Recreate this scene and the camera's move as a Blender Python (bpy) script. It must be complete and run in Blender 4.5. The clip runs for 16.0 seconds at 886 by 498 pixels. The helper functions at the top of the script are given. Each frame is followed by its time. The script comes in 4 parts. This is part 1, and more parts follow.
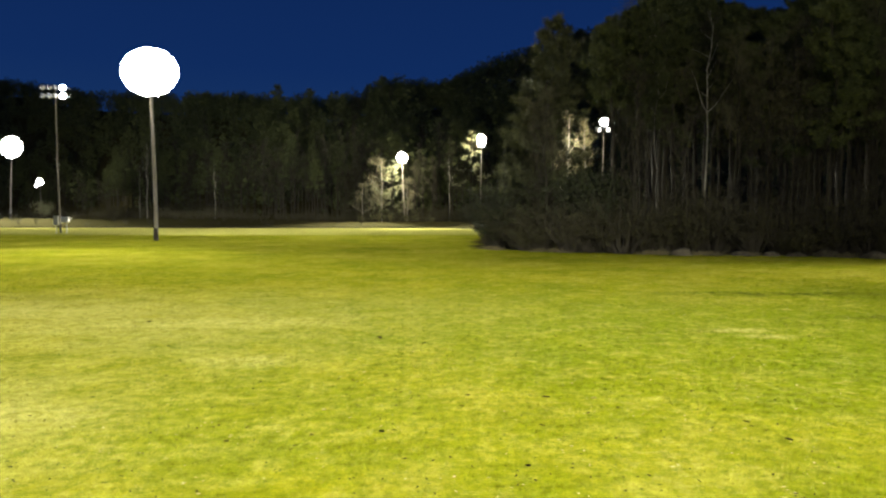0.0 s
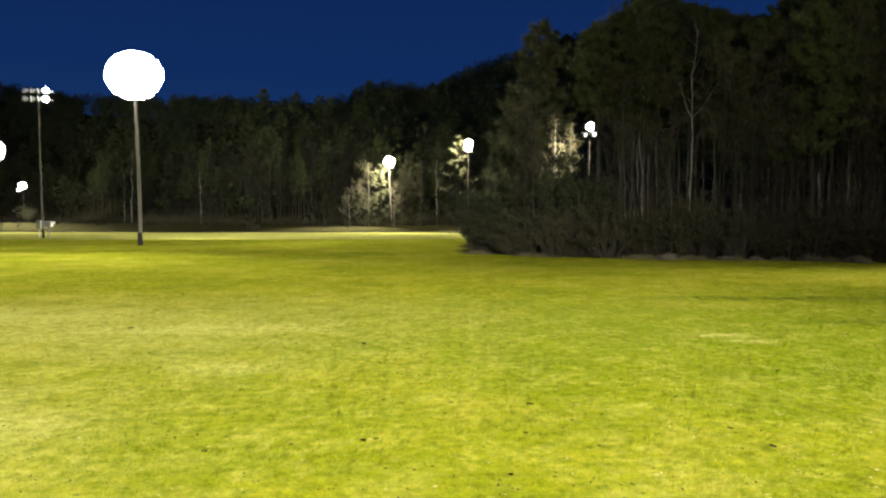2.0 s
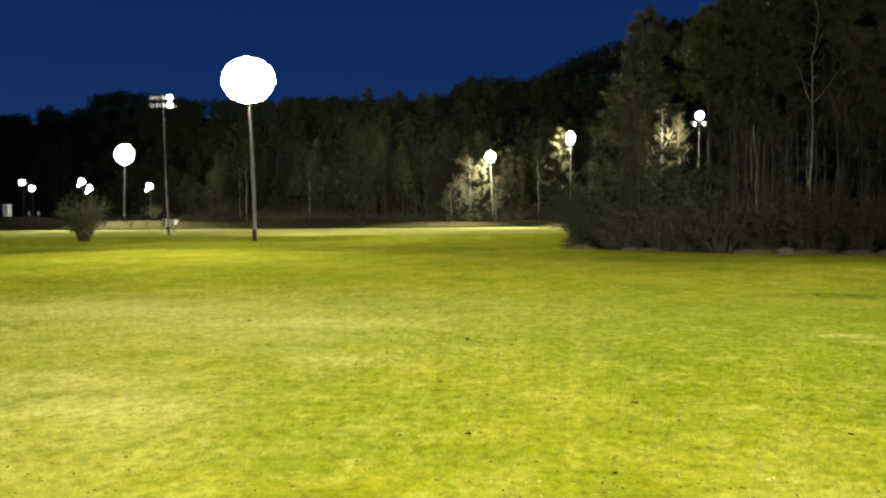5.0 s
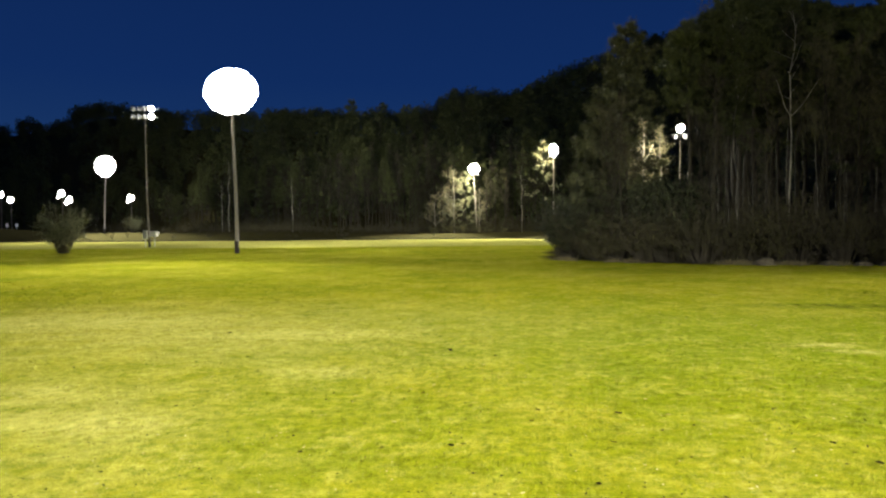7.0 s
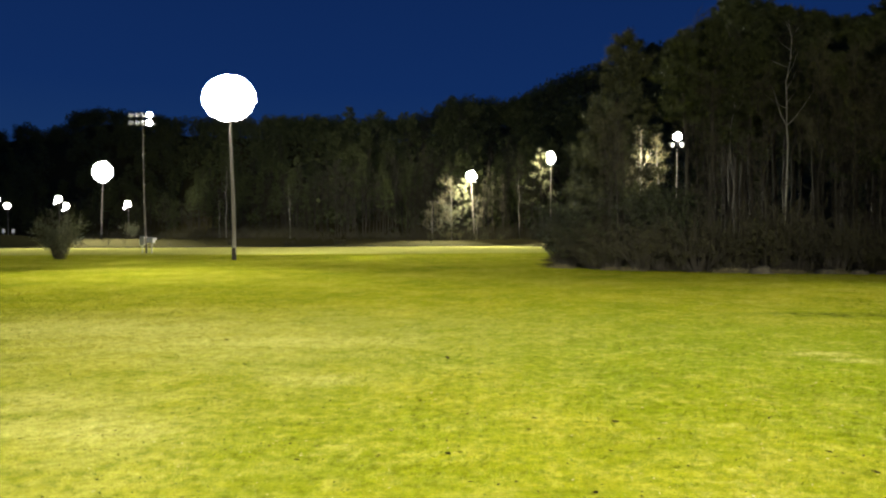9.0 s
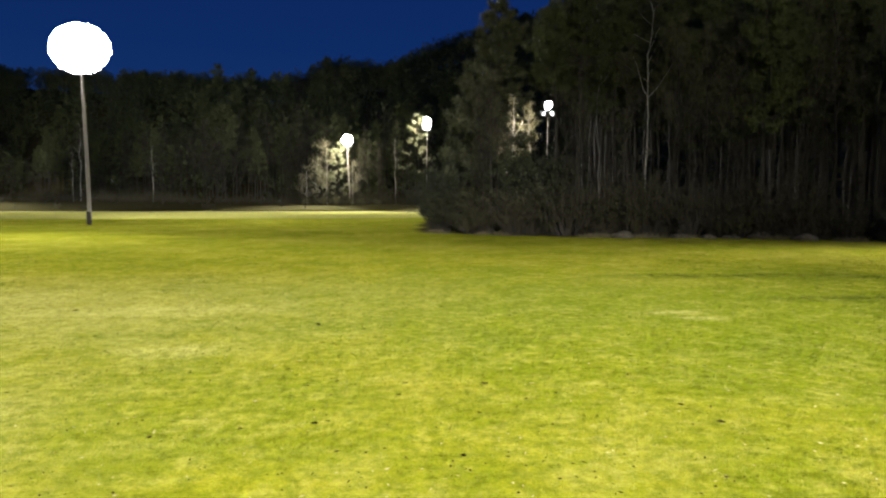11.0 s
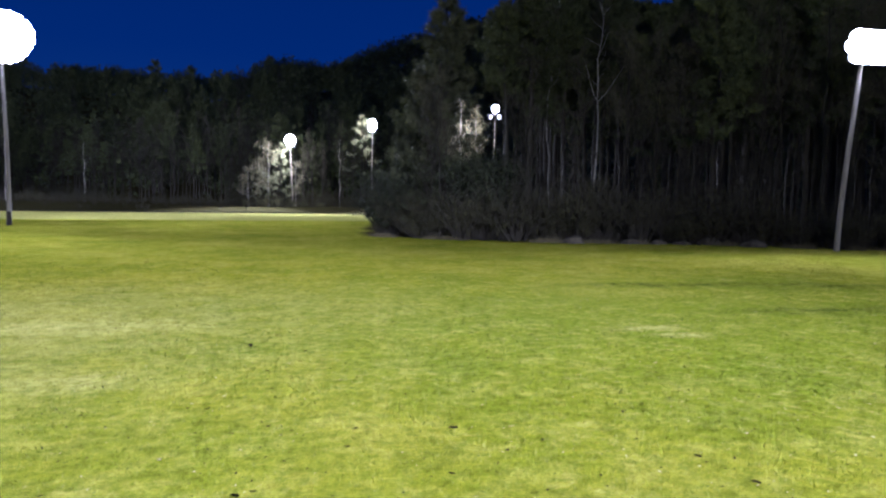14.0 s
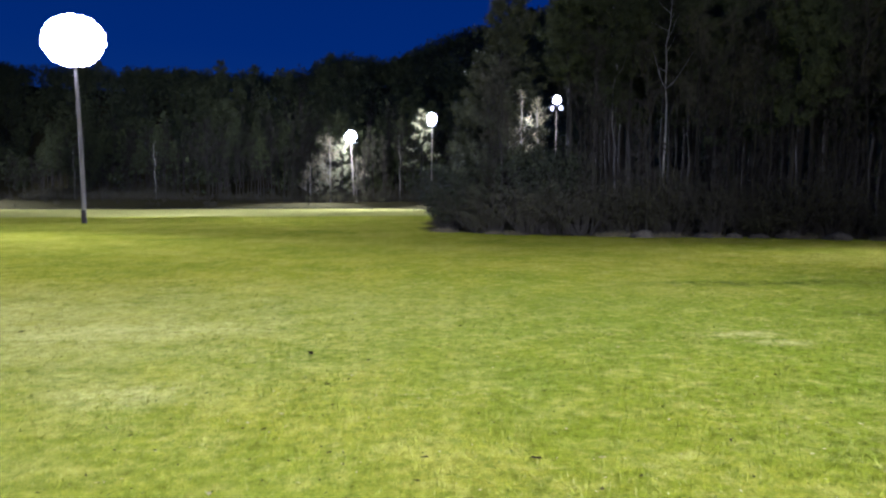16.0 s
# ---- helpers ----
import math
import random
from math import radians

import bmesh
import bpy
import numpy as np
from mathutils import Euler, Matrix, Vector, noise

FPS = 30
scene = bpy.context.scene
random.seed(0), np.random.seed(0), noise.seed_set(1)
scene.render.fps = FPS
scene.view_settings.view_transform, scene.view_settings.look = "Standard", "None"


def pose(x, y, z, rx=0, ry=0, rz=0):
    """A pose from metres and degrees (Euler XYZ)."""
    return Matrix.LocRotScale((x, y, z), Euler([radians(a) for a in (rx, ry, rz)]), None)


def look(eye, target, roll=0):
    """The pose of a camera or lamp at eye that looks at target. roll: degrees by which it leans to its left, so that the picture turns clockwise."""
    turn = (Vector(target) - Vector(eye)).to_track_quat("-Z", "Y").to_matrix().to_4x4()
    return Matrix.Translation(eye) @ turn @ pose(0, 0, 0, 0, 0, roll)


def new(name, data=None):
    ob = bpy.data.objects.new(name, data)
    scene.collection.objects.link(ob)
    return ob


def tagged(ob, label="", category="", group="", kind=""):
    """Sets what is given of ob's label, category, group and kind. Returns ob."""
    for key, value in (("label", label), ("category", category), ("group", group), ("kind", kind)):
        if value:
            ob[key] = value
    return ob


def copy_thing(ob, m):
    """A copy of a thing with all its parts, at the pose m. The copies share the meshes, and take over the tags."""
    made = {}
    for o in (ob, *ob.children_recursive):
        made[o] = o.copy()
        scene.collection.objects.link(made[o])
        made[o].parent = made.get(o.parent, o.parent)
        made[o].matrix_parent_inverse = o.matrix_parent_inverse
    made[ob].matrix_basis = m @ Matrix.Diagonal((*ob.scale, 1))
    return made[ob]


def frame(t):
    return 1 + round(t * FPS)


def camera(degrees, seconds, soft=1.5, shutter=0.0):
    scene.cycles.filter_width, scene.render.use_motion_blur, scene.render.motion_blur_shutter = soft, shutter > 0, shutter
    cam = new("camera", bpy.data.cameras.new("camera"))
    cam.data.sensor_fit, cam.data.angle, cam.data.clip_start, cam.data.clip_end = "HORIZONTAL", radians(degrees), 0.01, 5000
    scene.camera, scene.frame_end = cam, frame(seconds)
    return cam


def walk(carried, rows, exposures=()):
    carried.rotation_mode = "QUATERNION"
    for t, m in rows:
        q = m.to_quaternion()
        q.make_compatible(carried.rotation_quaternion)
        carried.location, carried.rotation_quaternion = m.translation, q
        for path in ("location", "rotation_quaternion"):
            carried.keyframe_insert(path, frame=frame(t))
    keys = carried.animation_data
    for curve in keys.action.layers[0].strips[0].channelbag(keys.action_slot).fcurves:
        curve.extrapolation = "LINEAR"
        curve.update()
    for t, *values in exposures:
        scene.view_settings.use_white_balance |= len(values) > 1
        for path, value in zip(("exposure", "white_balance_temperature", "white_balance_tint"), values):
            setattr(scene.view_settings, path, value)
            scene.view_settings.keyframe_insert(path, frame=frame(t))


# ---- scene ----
cam = camera(64.2, 16.0, soft=2.2, shutter=0.4)
PATH = [
    (0, (0.035, 0.001, 1.706), (0.161, 1.995, 1.617), 0.1),
    (0.5, (0.088, 0.035, 1.722), (0.26, 2.026, 1.633), -0.1),
    (1, (0.103, 0.059, 1.727), (0.312, 2.047, 1.658), 0.1),
    (1.5, (0.094, 0.055, 1.726), (0.274, 2.046, 1.67), -0.1),
    (2, (0.078, 0.054, 1.719), (0.24, 2.046, 1.642), 0.1),
    (2.5, (0.079, 0.057, 1.729), (0.251, 2.047, 1.647), 0.2),
    (3, (0.078, 0.046, 1.738), (0.236, 2.039, 1.679), 0.1),
    (3.5, (0.088, 0.045, 1.734), (0.257, 2.037, 1.684), -0.0),
    (4, (0.046, 0.02, 1.735), (0.097, 2.018, 1.653), -0.1),
    (4.2, (0.048, -0.03, 1.748), (-0.022, 1.966, 1.655), -0.3),
    (6.3, (0.074, -0.07, 1.76), (-0.068, 1.923, 1.689), -0.5),
    (6.5, (0.064, -0.039, 1.745), (-0.063, 1.956, 1.688), -0.2),
    (7, (0.072, -0.02, 1.734), (-0.007, 1.978, 1.676), -0.5),
    (7.5, (0.056, -0.037, 1.739), (-0.02, 1.961, 1.677), -0.1),
    (8, (0.06, -0.035, 1.741), (-0.041, 1.962, 1.678), -0.3),
    (8.5, (0.064, -0.037, 1.742), (-0.016, 1.96, 1.694), -0.6),
    (9, (0.069, -0.036, 1.744), (-0.002, 1.963, 1.706), -0.3),
    (9.5, (0.089, 0.003, 1.727), (0.085, 2.002, 1.678), -0.4),
    (10, (0.112, 0.042, 1.72), (0.272, 2.034, 1.646), -0.4),
    (10.2, (0.121, 0.035, 1.722), (0.354, 2.02, 1.636), -0.3),
    (12.3, (0.214, 0.693, 1.699), (0.503, 2.664, 1.515), 0.3),
    (12.5, (0.264, 0.8, 1.698), (0.534, 2.774, 1.531), 0.2),
    (12.8, (0.281, 0.905, 1.714), (0.548, 2.881, 1.565), -0.7),
    (13, (0.294, 0.976, 1.713), (0.498, 2.961, 1.573), -0.5),
    (13.2, (0.295, 1.05, 1.713), (0.501, 3.031, 1.537), -0.2),
    (13.5, (0.265, 1.177, 1.693), (0.545, 3.151, 1.535), 0.7),
    (13.8, (0.242, 1.349, 1.686), (0.63, 3.309, 1.583), 0.2),
    (14, (0.195, 1.391, 1.698), (0.626, 3.34, 1.572), 0.7),
    (14.2, (0.177, 1.435, 1.699), (0.582, 3.387, 1.541), 0.8),
    (14.5, (0.186, 1.584, 1.68), (0.528, 3.543, 1.473), 0.9),
    (14.8, (0.245, 1.698, 1.709), (0.612, 3.648, 1.461), -1.0),
    (15, (0.228, 1.796, 1.713), (0.564, 3.756, 1.5), -0.2),
    (15.2, (0.224, 1.83, 1.714), (0.506, 3.799, 1.509), 0.8),
    (15.5, (0.229, 1.912, 1.699), (0.453, 3.884, 1.453), 0.3),
    (15.8, (0.246, 1.956, 1.726), (0.484, 3.933, 1.544), 0.3),
    (16, (0.202, 2.027, 1.737), (0.466, 4.004, 1.592), 0.0),
]
# the clip's camera cools its white balance as the walk sets off
EXPOSURES = [
    (0.0, 0.0, 6500, 10), (9.0, 0.0, 6500, 10), (10.2, 0.0, 6550, 10), (12.3, -0.10, 4780, 35), (16.0, -0.10, 4780, 35),
]
walk(cam, [(t, look(eye, target, roll)) for t, eye, target, roll in PATH], EXPOSURES)

# ---- sky and lights ----
world = bpy.data.worlds.new("dusk_sky")
scene.world = world
world.use_nodes = True
wn, wl = world.node_tree.nodes, world.node_tree.links
w_bg = wn["Background"]
w_co = wn.new("ShaderNodeTexCoord")
w_sep = wn.new("ShaderNodeSeparateXYZ")
w_ramp = wn.new("ShaderNodeValToRGB")
wl.new(w_co.outputs["Generated"], w_sep.inputs[0])
wl.new(w_sep.outputs["Z"], w_ramp.inputs[0])
w_ramp.color_ramp.elements[0].position = 0.0
w_ramp.color_ramp.elements[0].color = (0.0105, 0.037, 0.112, 1)
w_ramp.color_ramp.elements[1].position = 0.6
w_ramp.color_ramp.elements[1].color = (0.0020, 0.009, 0.050, 1)
e_mid = w_ramp.color_ramp.elements.new(0.2)
e_mid.color = (0.0040, 0.0200, 0.091, 1)
wl.new(w_ramp.outputs[0], w_bg.inputs[0])
w_bg.inputs[1].default_value = 1.22

LAMP = (1.0, 0.96, 0.80)


def spot(loc, target, watts, angle, blend=0.6, size=0.5, colour=LAMP):
    """One floodlight's beam."""
    d = bpy.data.lights.new("flood_beam", "SPOT")
    d.energy, d.spot_size, d.spot_blend, d.shadow_soft_size, d.color = watts, radians(angle), blend, size, colour
    ob = new("flood_beam", d)
    ob.matrix_world = look(loc, target)
    return ob


# beams of the field's pole lamps, most just before a rack of floodlights
spot((4.0, -19.0, 12.6), (1.0, 6.5, 0), 182000, 55, 1.0)            # added pole out of view behind the walk, on the near grass
spot((4.0, -18.8, 13.0), (12.0, 40, 19), 30000, 76, 1.0, colour=(1.0, 0.93, 0.66))             # the same added pole, towards the wood to brighten it
spot((-18.25, 53.6, 12.2), (-9, -25, 0), 140000, 74, 1.0)              # pole on the field, towards the walk
spot((-17.5, 54.6, 12.2), (5, 58, 0), 90000, 90, 1.0)                # the same pole, across the field to the wood's corner
spot((-19.1, 56.6, 11.6), (-25, 125, 30), 260000, 62, 0.9)           # the same pole, towards the far field; no head there, added to lift woods
spot((-18.9, 56.4, 12.0), (-16, 84, 0), 60000, 64, 1.0)              # the same pole, down behind it, added without a head
spot((-34.6, 76.6, 14.2), (-58, 140, 26), 200000, 80, 0.9)            # slim pole, aside to the far field
spot((-77.6, 148.5, 15.2), (-47, 86, 0), 900000, 58, 0.9)
spot((0.6, 142.6, 13.0), (-16, 84, 0), 420000, 66, 0.9)
spot((15.2, 129.5, 15.0), (1, 82, 0), 260000, 66, 0.9)
spot((-131, 268.5, 13.5), (-105, 215, 0), 170000, 90, 0.8)
# added beam facing away from the distant racks, lifting the woods behind them
spot((-132, 272, 14.0), (-125, 340, 22), 45000, 140, 0.8)
spot((22.6, 25.0, 8.3), (13, 14, 0), 9000, 100, 0.9)                # leaning pole by the wood


def glow(loc, watts, size=0.6):
    """The stray light round a lamp, which falls on the trees beside it."""
    d = bpy.data.lights.new("stray_light", "POINT")
    d.energy, d.shadow_soft_size, d.color = watts, size, (1.0, 0.93, 0.66)
    ob = new("stray_light", d)
    ob.location = loc
    return ob


glow((0.2, 141.2, 11.6), 11000)
glow((14.2, 129.6, 15.2), 4200)
glow((18.9, 73.4, 9.8), 1900)

# ---- materials ----


def mat(name, rough=0.8, metal=0.0):
    m = bpy.data.materials.new(name)
    m.use_nodes = True
    b = m.node_tree.nodes["Principled BSDF"]
    b.inputs["Roughness"].default_value = rough
    b.inputs["Metallic"].default_value = metal
    b.inputs["Specular IOR Level"].default_value = 0.25
    return m, m.node_tree.nodes, m.node_tree.links, b


def noise_node(n, l, co, scale, detail=4.0, rough=0.6):
    t = n.new("ShaderNodeTexNoise")
    t.inputs["Scale"].default_value, t.inputs["Detail"].default_value, t.inputs["Roughness"].default_value = scale, detail, rough
    l.new(co, t.inputs["Vector"])
    return t.outputs["Fac"]


def ramp_node(n, l, fac, stops):
    r = n.new("ShaderNodeValToRGB")
    els = r.color_ramp.elements
    els[0].position, els[0].color = stops[0][0], (*stops[0][1], 1)
    els[1].position, els[1].color = stops[-1][0], (*stops[-1][1], 1)
    for p, c in stops[1:-1]:
        els.new(p).color = (*c, 1)
    l.new(fac, r.inputs[0])
    return r.outputs[0]


def mix_node(n, l, fac, a, b, kind="MIX"):
    m = n.new("ShaderNodeMix")
    m.data_type, m.blend_type = "RGBA", kind
    for sock, v in ((m.inputs["Factor"], fac), (m.inputs["A"], a), (m.inputs["B"], b)):
        if isinstance(v, (int, float)):
            sock.default_value = v
        elif isinstance(v, tuple):
            sock.default_value = (*v, 1)
        else:
            l.new(v, sock)
    return m.outputs["Result"]


def math_node(n, l, op, a, b=0.0):
    m = n.new("ShaderNodeMath")
    m.operation = op
    m.use_clamp = False
    for i, v in enumerate((a, b)):
        if isinstance(v, (int, float)):
            m.inputs[i].default_value = v
        else:
            l.new(v, m.inputs[i])
    return m.outputs[0]


def bump_node(n, l, height, b, strength=0.5, dist=0.02):
    u = n.new("ShaderNodeBump")
    u.inputs["Strength"].default_value, u.inputs["Distance"].default_value = strength, dist
    l.new(height, u.inputs["Height"])
    l.new(u.outputs[0], b.inputs["Normal"])


def speckled(name, dark, light, scale=8.0, rough=0.85, metal=0.0, stretch=(1, 1, 1), bump=0.4, dist=0.01, own=0.25):
    """A surface whose colour wanders between two tones at two scales, differing from object to object."""
    m, n, l, b = mat(name, rough, metal)
    co = n.new("ShaderNodeTexCoord")
    mp = n.new("ShaderNodeMapping")
    mp.inputs["Scale"].default_value = stretch
    l.new(co.outputs["Object"], mp.inputs[0])
    f1, f2 = noise_node(n, l, mp.outputs[0], scale, 6), noise_node(n, l, mp.outputs[0], scale * 0.13, 3)
    fac = math_node(n, l, "ADD", math_node(n, l, "MULTIPLY", f1, 0.6), math_node(n, l, "MULTIPLY", f2, 0.4))
    col = ramp_node(n, l, fac, [(0.36, dark), (0.64, light)])
    info = n.new("ShaderNodeObjectInfo")
    tone = math_node(n, l, "ADD", math_node(n, l, "MULTIPLY", info.outputs["Random"], own * 2), 1 - own)
    h = n.new("ShaderNodeHueSaturation")
    l.new(tone, h.inputs["Value"])
    l.new(col, h.inputs["Color"])
    l.new(h.outputs[0], b.inputs["Base Color"])
    bump_node(n, l, f1, b, bump, dist)
    return m


def patch(n, l, pos, x, y, rx, ry, edge=0.6):
    """1 inside an oval of the ground, softly 0 outside, its rim broken by noise."""
    v = n.new("ShaderNodeVectorMath")
    v.operation = "SUBTRACT"
    l.new(pos, v.inputs[0])
    v.inputs[1].default_value = (x, y, 0)
    k = n.new("ShaderNodeVectorMath")
    k.operation = "MULTIPLY"
    l.new(v.outputs[0], k.inputs[0])
    k.inputs[1].default_value = (1 / rx, 1 / ry, 0)
    d = n.new("ShaderNodeVectorMath")
    d.operation = "LENGTH"
    l.new(k.outputs[0], d.inputs[0])
    wob = math_node(n, l, "MULTIPLY", math_node(n, l, "SUBTRACT", noise_node(n, l, pos, 0.9, 4), 0.5), 1.2)
    r = n.new("ShaderNodeMapRange")
    r.inputs["From Min"].default_value, r.inputs["From Max"].default_value = 1 + edge, 1 - edge
    l.new(math_node(n, l, "ADD", d.outputs["Value"], wob), r.inputs["Value"])
    r.clamp = True
    return r.outputs[0]


def turf(name, blade=False):
    """Winter field grass: green swathes, straw-dry patches, darker damp ruts, leaf litter and painted dimness towards
    the woods.
    """
    m, n, l, b = mat(name, 0.9)
    b.inputs["Specular IOR Level"].default_value = 0.0
    g = n.new("ShaderNodeNewGeometry")
    pos = g.outputs["Position"]
    flat = n.new("ShaderNodeVectorMath")
    flat.operation = "MULTIPLY"
    l.new(pos, flat.inputs[0])
    flat.inputs[1].default_value = (1, 1, 0)
    p = flat.outputs[0]
    big = noise_node(n, l, p, 0.22, 5, 0.62)
    mid = noise_node(n, l, p, 5.0, 5, 0.62)
    fine = noise_node(n, l, p, 34.0, 6, 0.8)
    col = ramp_node(n, l, big, [(0.34, (0.148, 0.167, 0.006)), (0.50, (0.202, 0.209, 0.009)), (0.66, (0.260, 0.247, 0.027))])
    clump = ramp_node(n, l, noise_node(n, l, p, 0.85, 4, 0.6), [(0.34, (0.86, 0.89, 0.8)), (0.66, (1.12, 1.10, 1.15))])
    col = mix_node(n, l, 1.0, col, clump, "MULTIPLY")
    dry = math_node(n, l, "MAXIMUM", math_node(n, l, "MULTIPLY", patch(n, l, p, -5.5, 12.3, 7.0, 3.4, 0.7), 1.0), patch(n, l, p, -7.5, 6.5, 4.5, 2.5, 0.8))
    for x, y, rx, ry in ((-3.7, 6.2, 1.7, 1.9), (-3.3, 10.2, 2.6, 1.5)):
        dry = math_node(n, l, "MAXIMUM", dry, patch(n, l, p, x, y, rx, ry, 0.7))
    broken = ramp_node(n, l, noise_node(n, l, p, 1.5, 8, 0.72), [(0.38, (0.25, 0.25, 0.25)), (0.60, (1, 1, 1))])
    dry = math_node(n, l, "MULTIPLY", math_node(n, l, "MULTIPLY", dry, broken), 0.85)
    col = mix_node(n, l, dry, col, (0.345, 0.328, 0.090))
    col = mix_node(n, l, math_node(n, l, "MULTIPLY", patch(n, l, p, 6.0, 10.5, 6.5, 5.0, 0.8), 0.6), col, (0.122, 0.178, 0.008))
    col = mix_node(n, l, math_node(n, l, "MULTIPLY", patch(n, l, p, -1.4, 6.0, 1.3, 1.0, 0.8), 0.55), col, (0.150, 0.178, 0.006))
    far = n.new("ShaderNodeMapRange")
    sep = n.new("ShaderNodeSeparateXYZ")
    l.new(p, sep.inputs[0])
    l.new(sep.outputs["Y"], far.inputs["Value"])
    far.inputs["From Min"].default_value, far.inputs["From Max"].default_value = 67.0, 72.5
    col = mix_node(n, l, math_node(n, l, "MULTIPLY", far.outputs[0], 0.75), col, (0.275, 0.262, 0.095))
    straw = ramp_node(n, l, mid, [(0.49, (0, 0, 0)), (0.64, (1, 1, 1))])
    col = mix_node(n, l, math_node(n, l, "MULTIPLY", straw, 0.26), col, (0.325, 0.318, 0.062))
    mats = ramp_node(n, l, noise_node(n, l, p, 1.7, 6, 0.64), [(0.50, (0, 0, 0)), (0.64, (1, 1, 1))])
    col = mix_node(n, l, math_node(n, l, "MULTIPLY", mats, 0.30), col, (0.345, 0.335, 0.070))
    crumb = ramp_node(n, l, noise_node(n, l, p, 4.5, 9, 0.82), [(0.42, (0.05, 0.05, 0.05)), (0.55, (1, 1, 1))])
    for x, y, rx, ry in ((-3.0, 11.6, 1.9, 0.7), (-1.8, 8.5, 0.6, 0.35), (-4.7, 7.4, 0.7, 0.45), (-3.2, 6.2, 0.7, 0.4), (5.1, 10.3, 0.5, 0.2), (5.3, 9.75, 0.35, 0.15), (-7.5, 13.5, 2.5, 1.0)):
        col = mix_node(n, l, math_node(n, l, "MULTIPLY", math_node(n, l, "MULTIPLY", patch(n, l, p, x, y, rx, ry, 0.6), crumb), 0.8), col, (0.395, 0.370, 0.115))
    fleck = math_node(n, l, "MULTIPLY", ramp_node(n, l, noise_node(n, l, p, 6.5, 6, 0.7), [(0.52, (0, 0, 0)), (0.60, (1, 1, 1))]), ramp_node(n, l, noise_node(n, l, p, 0.7, 3, 0.5), [(0.46, (0, 0, 0)), (0.62, (1, 1, 1))]))
    col = mix_node(n, l, math_node(n, l, "MULTIPLY", fleck, 0.3), col, (0.36, 0.345, 0.10))
    damp = ramp_node(n, l, noise_node(n, l, p, 1.1, 7, 0.7), [(0.34, (1, 1, 1)), (0.47, (0, 0, 0))])
    col = mix_node(n, l, math_node(n, l, "MULTIPLY", damp, 0.36), col, (0.120, 0.142, 0.005))
    torn = ramp_node(n, l, noise_node(n, l, p, 2.2, 6, 0.7), [(0.44, (0.12, 0.12, 0.12)), (0.56, (1, 1, 1))])
    for x, y, rx, ry in ((7.6, 15.5, 1.2, 0.4), (9.9, 15.3, 1.8, 0.45), (8.8, 11.5, 1.3, 0.4), (12.3, 14.6, 1.4, 0.4)):
        col = mix_node(n, l, math_node(n, l, "MULTIPLY", math_node(n, l, "MULTIPLY", patch(n, l, p, x, y, rx, ry, 0.8), torn), 0.8), col, (0.060, 0.085, 0.010))
    tone = ramp_node(n, l, fine, [(0.30, (0.66, 0.68, 0.58)), (0.49, (1.0, 1.0, 0.92)), (0.68, (1.30, 1.29, 1.3))])
    col = mix_node(n, l, 1.0, col, tone, "MULTIPLY")
    thin = ramp_node(n, l, noise_node(n, l, p, 11.0, 7, 0.8), [(0.34, (0.55, 0.58, 0.52)), (0.44, (1, 1, 1))])
    col = mix_node(n, l, 1.0, col, thin, "MULTIPLY")
    tuft = noise_node(n, l, p, 8.0, 3, 0.55)
    col = mix_node(n, l, 1.0, col, ramp_node(n, l, tuft, [(0.34, (0.74, 0.78, 0.66)), (0.5, (1.0, 1.0, 1.0)), (0.66, (1.16, 1.14, 1.18))]), "MULTIPLY")
    if blade:
        own = ramp_node(n, l, g.outputs["Random Per Island"], [(0.0, (0.66, 0.69, 0.56)), (0.35, (0.90, 0.92, 0.86)), (1.0, (1.0, 0.99, 1.0))])
        col = mix_node(n, l, 1.0, col, own, "MULTIPLY")
        pale = ramp_node(n, l, g.outputs["Random Per Island"], [(0.72, (0, 0, 0)), (0.95, (1, 1, 1))])
        col = mix_node(n, l, math_node(n, l, "MULTIPLY", pale, 0.22), col, (0.33, 0.32, 0.12))
    else:
        litter = n.new("ShaderNodeAttribute")
        litter.attribute_name = "litter"
        # litter tone set dark, the bank's lack of light included
        lit = ramp_node(n, l, fine, [(0.3, (0.022, 0.021, 0.009)), (0.7, (0.070, 0.062, 0.026))])
        col = mix_node(n, l, litter.outputs["Fac"], col, lit)
        bump_node(n, l, fine, b, 0.9, 0.035)
    l.new(col, b.inputs["Base Color"])
    return m


M_TURF = turf("turf")
M_BLADE = turf("grass_blade", True)
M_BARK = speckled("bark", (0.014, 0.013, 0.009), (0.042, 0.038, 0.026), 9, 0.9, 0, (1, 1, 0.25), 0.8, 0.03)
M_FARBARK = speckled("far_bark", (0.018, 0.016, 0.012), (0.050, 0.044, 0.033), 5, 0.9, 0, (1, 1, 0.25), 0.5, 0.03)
# darker copy of twig, the woods' shade put into its colour
M_SHADETWIG = speckled("shaded_twig", (0.017, 0.015, 0.010), (0.044, 0.039, 0.024), 3, 0.9, 0, (1, 1, 1), 0.2, 0.01)
M_BOUGH = speckled("white_pine_needles", (0.036, 0.041, 0.018), (0.086, 0.090, 0.040), 2.2, 0.75, 0, (1, 1, 1), 0.0, 0.01)
M_PALE = speckled("pale_bark", (0.20, 0.19, 0.155), (0.44, 0.42, 0.355), 6, 0.8, 0, (1, 1, 0.6), 0.4, 0.01)
# grey bark of pale trunks; beside the lamps its paleness adds to the lamplight
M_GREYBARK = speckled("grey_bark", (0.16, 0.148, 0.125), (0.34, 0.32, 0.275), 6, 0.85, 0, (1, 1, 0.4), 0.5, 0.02)
